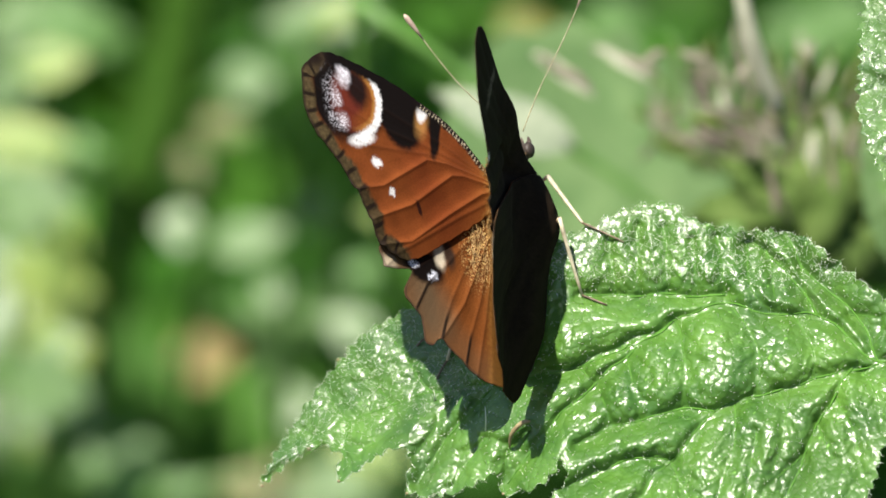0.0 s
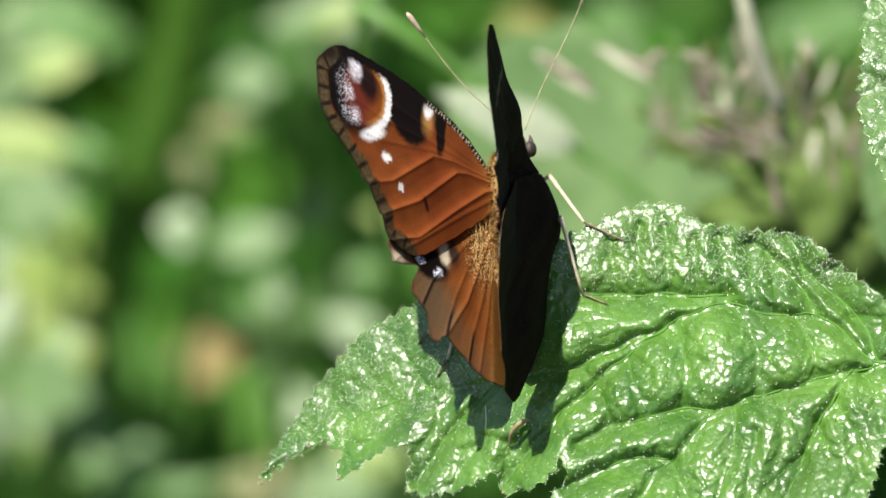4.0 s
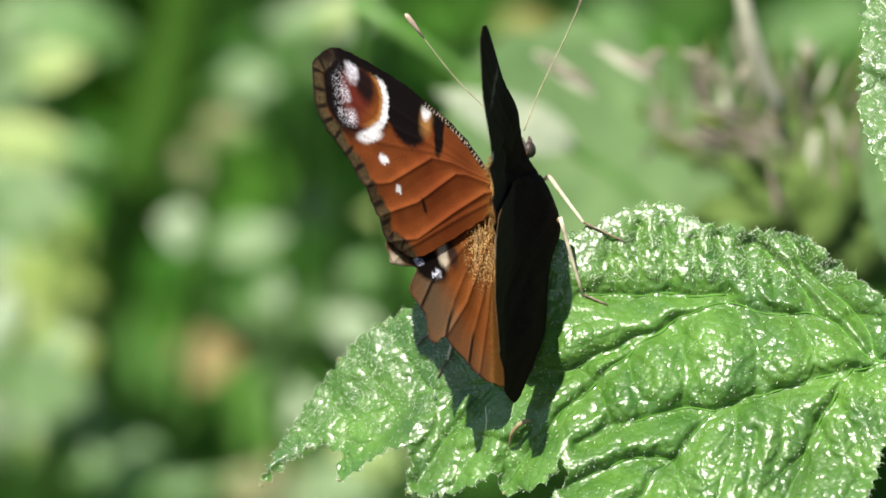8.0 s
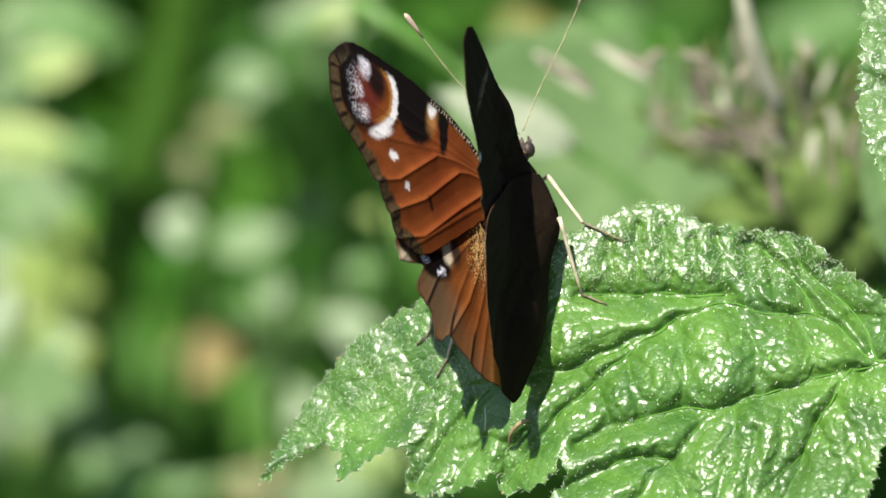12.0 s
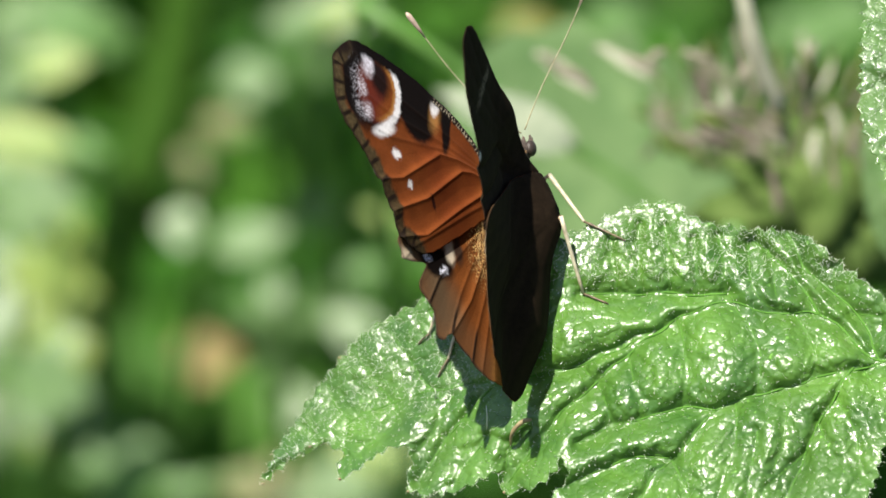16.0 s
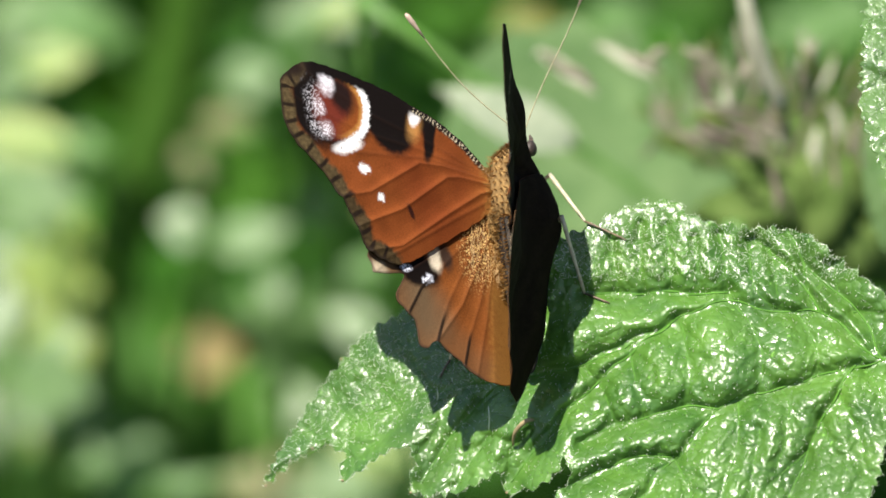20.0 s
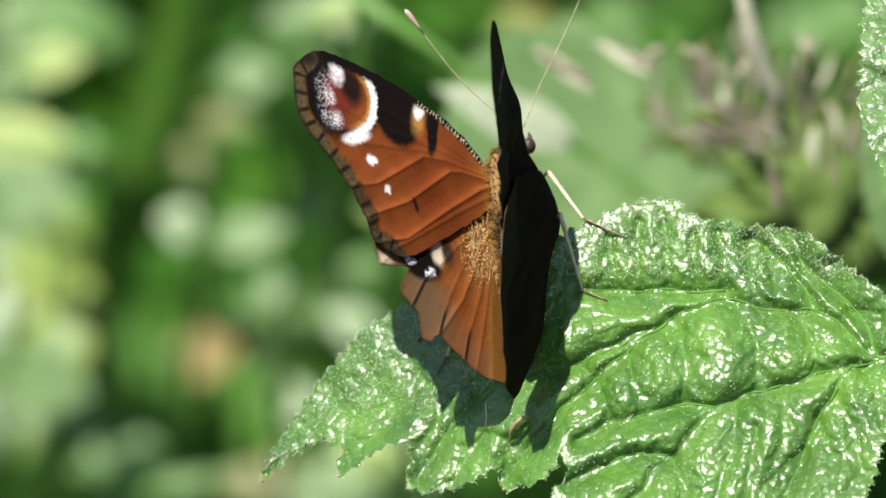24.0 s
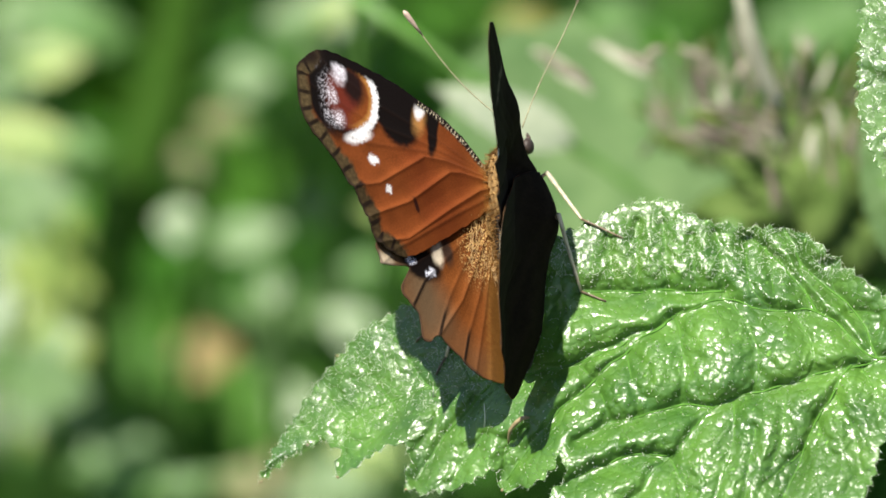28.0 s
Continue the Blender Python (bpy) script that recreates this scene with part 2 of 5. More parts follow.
def serrate(pts, pitch, depth, seed, lean=0.35):
    """Forward-leaning teeth of uneven size along a smooth closed outline."""
    rng = random.Random(seed)
    loop = [tuple(q) for q in smooth_path([(*p, 0) for p in pts] + [(*pts[0], 0)], 10)][:-1]
    loop = [(x, y) for x, y, z in loop]
    area = sum(x0 * y1 - x1 * y0 for (x0, y0), (x1, y1) in zip(loop, loop[1:] + loop[:1]))
    sign = 1 if area > 0 else -1
    ring = []
    for (x0, y0), (x1, y1) in zip(loop, loop[1:] + loop[:1]):
        n = max(1, int(math.hypot(x1 - x0, y1 - y0) / 0.18))
        ring += [(x0 + (x1 - x0) * k / n, y0 + (y1 - y0) * k / n) for k in range(n)]
    out, s, size, tall = [], 0.0, pitch, depth
    for i, (x, y) in enumerate(ring):
        xp, yp = ring[i - 1]
        xn, yn = ring[(i + 1) % len(ring)]
        L = math.hypot(xn - xp, yn - yp) or 1e-6
        nx, ny = sign * (yn - yp) / L, -sign * (xn - xp) / L
        s += math.hypot(x - xp, y - yp) if i else 0
        if s > size:
            s, size, tall = 0.0, pitch * rng.uniform(0.6, 1.5), depth * rng.uniform(0.5, 1.4)
        u = s / size
        h = u / (1 - lean) if u < 1 - lean else (1 - u) / lean
        out.append((x + nx * tall * (h - 0.4), y + ny * tall * (h - 0.4)))
    return out


# ---- the ground ----
gv, gf = [], []
for i in range(61):
    for j in range(61):
        x, y = (i - 30) * abs(i - 30) * 0.07, (j - 30) * abs(j - 30) * 0.07
        gv.append((x, y, 0.04 * noise.noise((x * 1.3, y * 1.3, 0)) - 0.03))
for i in range(60):
    for j in range(60):
        gf.append((i * 61 + j, (i + 1) * 61 + j, (i + 1) * 61 + j + 1, i * 61 + j + 1))
tagged(new("ground", mesh_of("ground", gv, gf, M_SOIL)), "dark mossy soil under the dense herbs", "ground", kind="structure")

# ---- the broad leaf under the butterfly ----
LEAF_EDGE = [(-20.2, -26.1), (-19.6, -24.6), (-17.6, -21.0), (-13.9, -15.4), (-11.4, -12.3), (-8.9, -9.5), (-5.2, -7.3), (-0.2, -4.9), (6.0, -2.4), (10.9, 0.1), (14.0, 1.6), (17.1, 2.9), (20.2, 4.5), (25.2, 5.0), (27.3, 3.3), (32.0, 2.2), (37.0, 1.9), (40.1, 1.0), (43.8, -2.1), (48.6, -5.8), (53.1, -9.9), (53.1, -14.8), (49.0, -18.5), (47.2, -22.3), (46.3, -25.4), (43.8, -28.5), (38.2, -30.6), (28.9, -31.6), (19.6, -30.3), (11.8, -28.1), (13.4, -25.0), (12.8, -23.0), (10.9, -25.4), (6.6, -26.7), (6.0, -24.4), (1.0, -26.7), (-3.8, -26.5), (-3.5, -22.6), (-5.8, -21.9), (-11.4, -25.4), (-11.3, -22.3), (-14.8, -22.1)]
# main veins, fanned out from the leaf's base, in millimetres
VEINS = [
    [(52, -12.3), (47.6, -12.5), (33.7, -15.9), (29.6, -17.8), (24.4, -23.1), (20.5, -27.5)],
    [(52, -12.3), (47.2, -12.1), (41.1, -7.2), (36.2, -7.2), (30.1, -6.0), (24.4, -8.4), (13.4, -13.3), (0.0, -15.4), (-8.9, -18.5), (-19.4, -25.2)],
    [(47.6, -12.5), (45.9, -8.8), (43.2, -5.1), (39.1, -1.9), (37.8, 1.5)],
    [(29.6, -17.8), (26.0, -17.4), (20.7, -18.6), (14.6, -21.1)],
    [(30.9, -5.2), (21.9, -5.0), (15.0, -5.2)],
    [(41.1, -7.2), (37.8, -3.1), (33.7, 1.0)],
    [(24.4, -22.7), (19.0, -23.1), (13.8, -26.0)],
    [(44.3, -12.9), (39.4, -21.5), (37.0, -27.2)],
    [(24.4, -8.4), (20.0, -11.6), (13.0, -18.0), (7.0, -25.5)],
    [(6.0, -14.4), (1.5, -19.5), (-2.8, -25.5)],
]


# side veins of the right half and of the folded lobe
SIDE_RIGHT = [[(39.1, -1.9), (40.2, -7.6)], [(35.4, -0.2), (37.0, -7.2)], [(33.4, 1.0), (33.7, -4.3), (36.2, -6.8)], [(30.1, 1.3), (30.9, -5.6)], [(27.3, 1.3), (27.8, -4.9)], [(24.4, 2.5), (24.8, -4.9)], [(21.3, 2.5), (21.8, -5.0)], [(18.5, 1.0), (18.7, -5.1)], [(43.2, -5.1), (42.5, -1.8)], [(14.5, -12.8), (17.1, -15.4), (18.0, -19.2)], [(19.6, -10.3), (20.8, -14.2), (21.5, -18.2)], [(25.2, -7.8), (26.7, -12.3), (25.8, -17.3)], [(31.5, -6.4), (34.5, -11.1), (33.9, -15.4)], [(38.2, -7.2), (40.1, -10.5), (40.7, -13.6)], [(16.6, -23.9), (22.8, -22.4), (24.6, -23.0)], [(31.5, -17.0), (31.7, -20.3), (30.3, -25.0), (29.2, -28.5)], [(36.3, -15.1), (37.3, -18.5), (35.7, -24.1)], [(42.5, -16.1), (44.4, -19.8), (45.0, -24.1)], [(40.7, -19.2), (42.5, -23.5)], [(38.8, -22.3), (34.5, -26.0)], [(45.0, -12.3), (46.9, -16.1), (47.5, -19.2)], [(24.4, -23.1), (26.4, -26.6), (26.7, -30.3)], [(44.4, -7.4), (47.2, -7.4)], [(33.9, -19.8), (32.6, -27.2)]]
SIDE_LOBE = [[(8.4, -14.1), (6.0, -9.9), (4.7, -4.9)], [(3.5, -14.9), (0.4, -11.1), (-1.5, -6.8)], [(-0.9, -15.6), (-4.0, -12.3), (-5.8, -9.2)], [(-5.2, -17.1), (-8.3, -14.2), (-9.5, -11.1)], [(-10.2, -19.2), (-12.0, -17.3), (-13.0, -15.4)], [(-13.9, -21.6), (-15.7, -19.8)], [(-5.2, -17.1), (-5.8, -19.8), (-8.9, -22.3)], [(-10.2, -19.3), (-10.8, -21.6), (-11.3, -24.4)], [(9.7, -13.6), (10.9, -9.9), (10.9, -3.7)], [(4.7, -21.0), (2.2, -24.1), (1.0, -26.3)], [(9.1, -19.8), (7.2, -22.3), (6.6, -26.0)], [(1.0, -16.1), (-0.9, -19.8), (-3.0, -22.3)]]


def leaf_base(x, y):
    """The broad sheet of the leaf: a face tilted to the viewer, folded back beyond the lobe's root."""
    z = -0.25 + 0.167 * (x - 15.9) - 0.49 * (y + 0.6)
    fold = np.logaddexp(0, (13.5 - x) / 2.5) * 2.5
    part_fold = 0.33 + 0.1 * soft(y + 25 - (x + 20) * 0.374, -3, 5)
    z = z - part_fold * fold + 0.16 * (y + 14) * np.minimum(1, fold / 6)
    z = z - 0.012 * np.maximum(0, y + 3.0) ** 2 - 0.006 * np.maximum(0, x - 38) ** 2
    return z


def side_veins(lines, gap, reach, seed):
    rng = random.Random(seed)
    out = []
    for line in lines:
        pts = [Vector((*p, 0)) for p in line]
        s = gap * 0.6
        for a, b in zip(pts[:-1], pts[1:]):
            d = b - a
            while s < d.length:
                q = a + d.normalized() * s
                for sg in (-1, 1):
                    w = d.normalized()
                    turn = radians(sg * rng.uniform(42, 60))
                    c = Vector((w.x * math.cos(turn) - w.y * math.sin(turn), w.x * math.sin(turn) + w.y * math.cos(turn), 0))
                    r = reach * rng.uniform(0.6, 1.2)
                    bend = w * r * 0.25
                    out.append([tuple(q.xy), tuple((q + c * r * 0.5 + bend * 0.25).xy), tuple((q + c * r + bend).xy)])
                s += gap * rng.uniform(0.75, 1.3)
            s -= d.length
    return out


def mosaic(p, spacing, seed):
    """An uneven mosaic: distance of the points p to the nearest centre and to the border of its cell."""
    rng = np.random.default_rng(seed)
    lo = p.min(0) - 3 * spacing
    nx, ny = (int((p[:, k].max() - lo[k]) / spacing) + 5 for k in (0, 1))
    jit = rng.uniform(0.1, 0.9, (nx, ny, 2))
    q = (p - lo) / spacing
    i, j = q.astype(int).T
    one, two = np.full(len(p), 9.0), np.full(len(p), 9.0)
    for di in (-2, -1, 0, 1, 2):
        for dj in (-2, -1, 0, 1, 2):
            a, b = i + di, j + dj
            d = np.hypot(q[:, 0] - a - jit[a, b, 0], q[:, 1] - b - jit[a, b, 1])
            two = np.minimum(two, np.maximum(one, d))
            one = np.minimum(one, d)
    return one * spacing, (two - one) * spacing * 0.5


def dots(p, spacing, seed):
    """Round papillae strewn over the points p: 1 on a top, 0 between."""
    rng = np.random.default_rng(seed)
    lo, hi = p.min(0) - spacing, p.max(0) + spacing
    nx, ny = (int((hi[k] - lo[k]) / spacing) + 2 for k in (0, 1))
    jit = rng.uniform(0.08, 0.92, (nx, ny, 2))
    size = rng.uniform(0.2, 0.36, (nx, ny))
    tall = rng.uniform(0.3, 1.3, (nx, ny))
    i, j = ((p[:, k] - lo[k]) / spacing for k in (0, 1))
    out = np.zeros(len(p))
    for di in (-1, 0, 1):
        for dj in (-1, 0, 1):
            a, b = np.clip(i.astype(int) + di, 0, nx - 1), np.clip(j.astype(int) + dj, 0, ny - 1)
            r2 = (i - a - jit[a, b, 0]) ** 2 + (j - b - jit[a, b, 1]) ** 2
            out = np.maximum(out, tall[a, b] * np.exp(-r2 / (2 * size[a, b] ** 2)))
    return out


def sway_of(p):
    """A gentle wander that keeps veins from running straight."""
    return np.array([(noise.noise((x * 0.3, y * 0.3, 3)), noise.noise((x * 0.3, y * 0.3, 8))) for x, y in p]) * 0.5


def soft(x, lo, hi):
    t = np.clip((x - lo) / (hi - lo), 0, 1)
    return t * t * (3 - 2 * t)


def quilt(p, lines, above, below):
    """Rise from the nearest veins, 0 to 1: steep on their upper side, gentle on the lower one."""
    best = np.full(len(p), 1.0)
    for line in lines:
        gap, off = np.full(len(p), 1e9), np.zeros(len(p))
        for a, b in zip(line[:-1], line[1:]):
            a, b = np.array(a), np.array(b)
            d = b - a
            t = np.clip(((p - a) @ d) / max(d @ d, 1e-12), 0, 1)
            r = p - (a + t[:, None] * d)
            g = np.linalg.norm(r, axis=1)
            off = np.where(g < gap, (0.1 * r[:, 0] + 0.99 * r[:, 1]) / np.maximum(g, 1e-6), off)
            gap = np.minimum(gap, g)
        reach = below + (above - below) * (0.5 + 0.5 * off)
        rise = 1 - np.exp(-np.maximum(0, np.sqrt(gap ** 2 + 0.09) - 0.3) / reach)
        # a soft least of the two
        m = np.clip(0.5 + 0.5 * (best - rise) / 0.12, 0, 1)
        best = best * (1 - m) + rise * m - 0.12 * m * (1 - m)
    return best


def puckered(p, veins, minor, spacing, seed, deep=1.0):
    """Relief of a quilted leaf over its base sheet, in millimetres."""
    w = p + sway_of(p)
    big, small = quilt(w, veins, 2.0, 3.8), quilt(w, minor, 0.9, 2.0)
    n1, n2 = (np.array([noise.noise((x * k, y * k, seed + 3)) for x, y in p]) for k in (0.42, 1.1))
    third = quilt(w + np.stack([n2, n1], 1) * 0.3, side_veins(minor, 2.1, 2.1, seed + 5), 0.55, 1.0)
    _, rim = mosaic((w + np.stack([n2, n1], 1) * 1.0) * np.array((1.0, 0.8)), spacing * 1.7, seed)
    mid, _ = mosaic(w * np.array((1.0, 1.12)), spacing * 0.62, seed + 1)
    swell = 1 - np.exp(-rim / 0.6)
    pebble = np.clip(1 - (mid / (spacing * 0.5)) ** 2, 0, 1) * np.clip(0.65 + 0.6 * n2, 0.15, 1.2)
    fine = dots(w * np.array((1.0, 1.15)) + 5, spacing * 0.42, seed + 2)
    keep = soft(big, 0.0, 0.25) * soft(small, 0.0, 0.3)
    # the folded lobe is nearly smooth
    lobe = soft(p[:, 1] + 25 - (p[:, 0] + 20) * 0.374, -0.5, 2.0) * (1 - soft(p[:, 0], 3, 9))
    h = 2.5 * (big - 0.5) * (1 - 0.75 * lobe) + 0.8 * (small - 0.6) * (1 - 0.6 * lobe) + 0.2 * n1 * (1 - 0.7 * lobe)
    h = h + (0.5 * third * (1 - 0.6 * lobe) + 0.12 * swell * (1 - 0.6 * lobe) + 0.04 * pebble + 0.01 * fine) * (0.3 + 0.7 * keep)
    return h * deep


def leaf_blade(edge, step, seed, base, veins, spacing, thick=0.22, deep=1.0, minor=None):
    p, f = fill(edge, step, seed)
    minor = minor or side_veins(veins, 5.0, 5.5, seed)
    h = puckered(p, veins, minor, spacing, seed, deep)
    z = base(p[:, 0], p[:, 1])
    rng = np.random.default_rng(seed)
    wave = np.array([noise.noise((x * 0.16, y * 0.16, seed)) for x, y in p]) * 0.45
    top = np.stack([p[:, 0], p[:, 1], z + h + wave], 1) * 0.001
    under = top - np.array((0, 0, thick * 0.001))
    n = len(p)
    count = {}
    for t in f:
        for a, b in zip(t, t[1:] + t[:1]):
            count[(a, b)] = 1
    rim = [(a, b) for a, b in count if (b, a) not in count]
    faces = f + [tuple(i + n for i in t[::-1]) for t in f] + [(b, a, a + n, b + n) for a, b in rim]
    return np.concatenate([top, under]), faces, z + h + wave, p, minor


edge = serrate(LEAF_EDGE, 1.55, 0.6, 3)
lv, lf, LEAF_Z, LEAF_P, LEAF_MINOR = leaf_blade(edge, 0.17, 5, leaf_base, VEINS, 1.28, minor=SIDE_RIGHT + SIDE_LOBE)
broad_leaf = thing("broad_leaf", SITE, "glossy green toothed leaf with a deeply quilted surface", "leaf")
blade = part("blade", mesh_of("blade", lv, lf, M_LEAF), broad_leaf)


def leaf_top(x, y):
    """Height of the leaf's upper face at a place."""
    d = (LEAF_P[:, 0] - x) ** 2 + (LEAF_P[:, 1] - y) ** 2
    return float(LEAF_Z[d.argmin()])


for line in VEINS + SIDE_RIGHT + SIDE_LOBE:
    q = np.array([(c.x, c.y) for c in smooth_path([(*p, 0) for p in line], 8)])
    q = q - sway_of(q)
    q = q - (sway_of(q) - sway_of(q + sway_of(q)))
    big = line in VEINS
    pts = [(x, y, leaf_top(x, y) - (0.0 if big else 0.01)) for x, y in q]
    v, f = tube(pts, np.linspace(0.14, 0.06, len(pts)) if big else np.linspace(0.075, 0.04, len(pts)), 6)
    part("vein", mesh_of("vein", mm(v), f, M_VEIN), broad_leaf, "paler vein")
stalk_path = smooth_path([(51.5, -12.3, leaf_top(51.5, -12.3) - 0.5), (58, -16, -3), (66, -30, -12), (72, -60, -40), (80, -300, -140), (82, -760, -330)], 6)
sv, sf = tube(stalk_path, [1.1] * len(stalk_path), 10)
part("leaf_stalk", mesh_of("leaf_stalk", mm(sv), sf, M_STEM), broad_leaf, "green leaf stalk")

def hairs(places, length, radius, seed, up=0.6):
    """Tiny tapered hairs standing on a leaf at the places, millimetres."""
    r = random.Random(seed)
    verts, faces = [], []
    for x, y, z in places:
        d = Vector((r.uniform(-1, 1), r.uniform(-1, 1), up + r.uniform(0, 0.8))).normalized()
        size = length * r.uniform(0.5, 1.3)
        a = d.orthogonal().normalized() * radius
        b = d.cross(a)
        n, o = len(verts), Vector((x, y, z))
        verts += [o + a, o - a * 0.5 + b * 0.87, o - a * 0.5 - b * 0.87, o + d * size]
        faces += [(n, n + 1, n + 3), (n + 1, n + 2, n + 3), (n + 2, n, n + 3)]
    return mm(verts), faces


rng = random.Random(19)
rim_places = [(x, y, leaf_top(x, y)) for x, y in edge]
face_places = [(*LEAF_P[i], LEAF_Z[i]) for i in (rng.randrange(len(LEAF_P)) for _ in range(4500))]
fuzz = part("leaf_hairs", mesh_of("leaf_hairs", *hairs(rim_places, 0.55, 0.03, 4, 0.2), M_HAIR, False), broad_leaf, "fine whitish hairs along the margin")
fuzz["kind"] = "stuff"
fuzz = part("leaf_hairs", mesh_of("leaf_hairs", *hairs(face_places, 0.4, 0.035, 5), M_HAIR, False), broad_leaf, "sparse short bristles on the leaf face")
fuzz["kind"] = "stuff"
on_lobe = np.flatnonzero((LEAF_P[:, 1] + 25 - (LEAF_P[:, 0] + 20) * 0.374 > 0) & (LEAF_P[:, 0] < 6))
down_places = [(*LEAF_P[i], LEAF_Z[i]) for i in rng.choices(on_lobe.tolist(), k=2000)] + [(*LEAF_P[i], LEAF_Z[i]) for i in rng.choices(np.flatnonzero((LEAF_P[:, 1] > -3.5) & (LEAF_P[:, 0] > 12)).tolist(), k=2200)]
fuzz = part("leaf_hairs", mesh_of("leaf_hairs", *hairs(down_places, 0.45, 0.03, 7, 0.1), M_HAIR, False), broad_leaf, "thin whitish down on the lobe and the upper margin")
fuzz["kind"] = "stuff"
curl = smooth_path([(7.3, -21.6, leaf_top(7.3, -21.6) + 0.2), (7.5, -20.1, leaf_top(7.5, -20.1) + 0.5), (8.6, -18.9, leaf_top(8.6, -18.9) + 0.9), (9.6, -18.7, leaf_top(9.6, -18.7) + 0.6)], 5)
v, f = tube(curl, [0.06, 0.1, 0.14, 0.17, 0.2, 0.22, 0.24, 0.25, 0.26, 0.27, 0.27, 0.26, 0.24, 0.2, 0.15, 0.08], 8)
part("withered_curl", mesh_of("withered_curl", mm(v), f, M_TOOTH), broad_leaf, "small tan withered curl of the margin")
for x, y, tall in ((4.7, -19.8, 2.6), (-0.9, -16.6, 1.2)):
    z = leaf_top(x, y)
    v, f = tube([(x, y, z - 0.1), (x + 0.05, y + tall * 0.5, z + 0.5), (x - 0.05, y + tall, z + 0.9)], [0.1, 0.08, 0.04], 6)
    part("bristle", mesh_of("bristle", mm(v), f, M_HAIR), broad_leaf, "pale bristle")
for x, y in ((-20.4, -26.4), (-14.7, -22.0), (-11.5, -25.7), (-3.9, -26.8), (-11.6, -12.2), (6.5, -27.0)):
    i = int(((LEAF_P - np.array((x, y))) ** 2).sum(1).argmin())
    v, f = ellipsoid((*LEAF_P[i], LEAF_Z[i] - 0.05), (Vector((1, 0, 0)), Vector((0, 1, 0)), Vector((0, 0, 1))), (0.2, 0.17, 0.13), 6, 8, 0.3)
    part("tooth_tip", mesh_of("tooth_tip", mm(v), f, M_TOOTH), broad_leaf, "brown withered tooth tip")

# ---- butterfly ----
HINGE = Vector((6.08, 5.77, 0.0))
AX = Vector((-0.0153, 0.9309, -0.3649)).normalized()
DO = Vector((-0.4347, 0.3225, 0.8409))
DO = (DO - AX * DO.dot(AX)).normalized()
LE = DO.cross(AX).normalized()
if LE.x > 0:
    LE = -LE
# the butterfly's frame: x forward along the body, y to its left, z up from its back
FLY = SITE @ Matrix.Translation(HINGE * 0.001) @ Matrix((AX, LE, DO)).transposed().to_4x4()
FLY_INV = FLY.inverted() @ SITE
WIDE = 2.1
butterfly = thing("butterfly", FLY, "rust-red eyespotted butterfly with half-open wings resting on a leaf", "butterfly")


def fly(x, y, z):
    """A place of the plant's frame, in the butterfly's own millimetres."""
    return FLY_INV @ Vector((x * 0.001, y * 0.001, z * 0.001)) * 1000


FORE = [(2.0, 0.4), (2.6, 1.6), (3.2, 2.5), (4.7, 4.3), (6.0, 6.3), (7.3, 9.0), (8.1, 11.7), (9.0, 14.4), (9.6, 17.5), (10.1, 20.9), (10.4, 24.0), (10.1, 25.9), (9.2, 27.4), (7.9, 28.7), (7.1, 29.1), (5.7, 29.0), (3.2, 28.7), (1.8, 28.1), (0.2, 26.7), (-1.2, 24.8), (-2.4, 23.4), (-4.0, 21.9), (-5.5, 20.8), (-6.9, 19.8), (-8.3, 19.1), (-10.0, 18.2), (-10.8, 16.7), (-11.2, 14.9), (-11.0, 13.6), (-10.0, 11.6), (-8.1, 8.9), (-6.0, 6.0), (-3.8, 3.1), (-1.8, 0.9), (0.0, 0.0)]
HIND = [(-1.0, 0.2), (-2.5, 5.0), (-5.0, 11.0), (-8.0, 15.8), (-10.1, 17.6), (-11.8, 17.1), (-12.5, 16.8), (-11.9, 13.9), (-12.1, 12.9), (-13.6, 13.8), (-15.0, 13.9), (-16.2, 12.5), (-16.9, 11.6), (-18.7, 11.2), (-19.7, 11.0), (-19.8, 9.9), (-18.9, 8.9), (-20.5, 5.9), (-21.0, 5.2), (-22.1, 2.8), (-22.0, 0.6), (-19.6, -0.7), (-12.9, -1.5), (-6.0, -1.2)]
# the raised hindwing keeps its shoulder, which laps over the forewing's root
SHOULDER = [(1.8, -0.4), (1.2, 2.2), (-1.5, 6.5), (-5.0, 11.5)] + [(-8.0, 15.8), (-10.1, 17.4), (-12.5, 16.5), (-14.2, 15.0), (-16.4, 13.2), (-18.7, 11.6), (-20.2, 9.4), (-21.2, 6.4), (-22.1, 3.2)] + HIND[20:] + [(-2.0, -1.0)]


def spot(p, c, a, b, turn=0.0, edge=0.25):
    """A soft ellipse of half axes a and b about c."""
    d = p - np.array(c)
    co, si = math.cos(radians(turn)), math.sin(radians(turn))
    u, v = (d[:, 0] * co + d[:, 1] * si) / a, (-d[:, 0] * si + d[:, 1] * co) / b
    return 1 - soft(np.hypot(u, v), 1 - edge, 1 + edge)


def grain(p, scale, seed):
    return np.array([noise.noise((x * scale, y * scale, seed)) for x, y in p])


def lay(col, mask, paint):
    return col + (np.array(paint) - col) * np.clip(mask, 0, 1)[:, None]


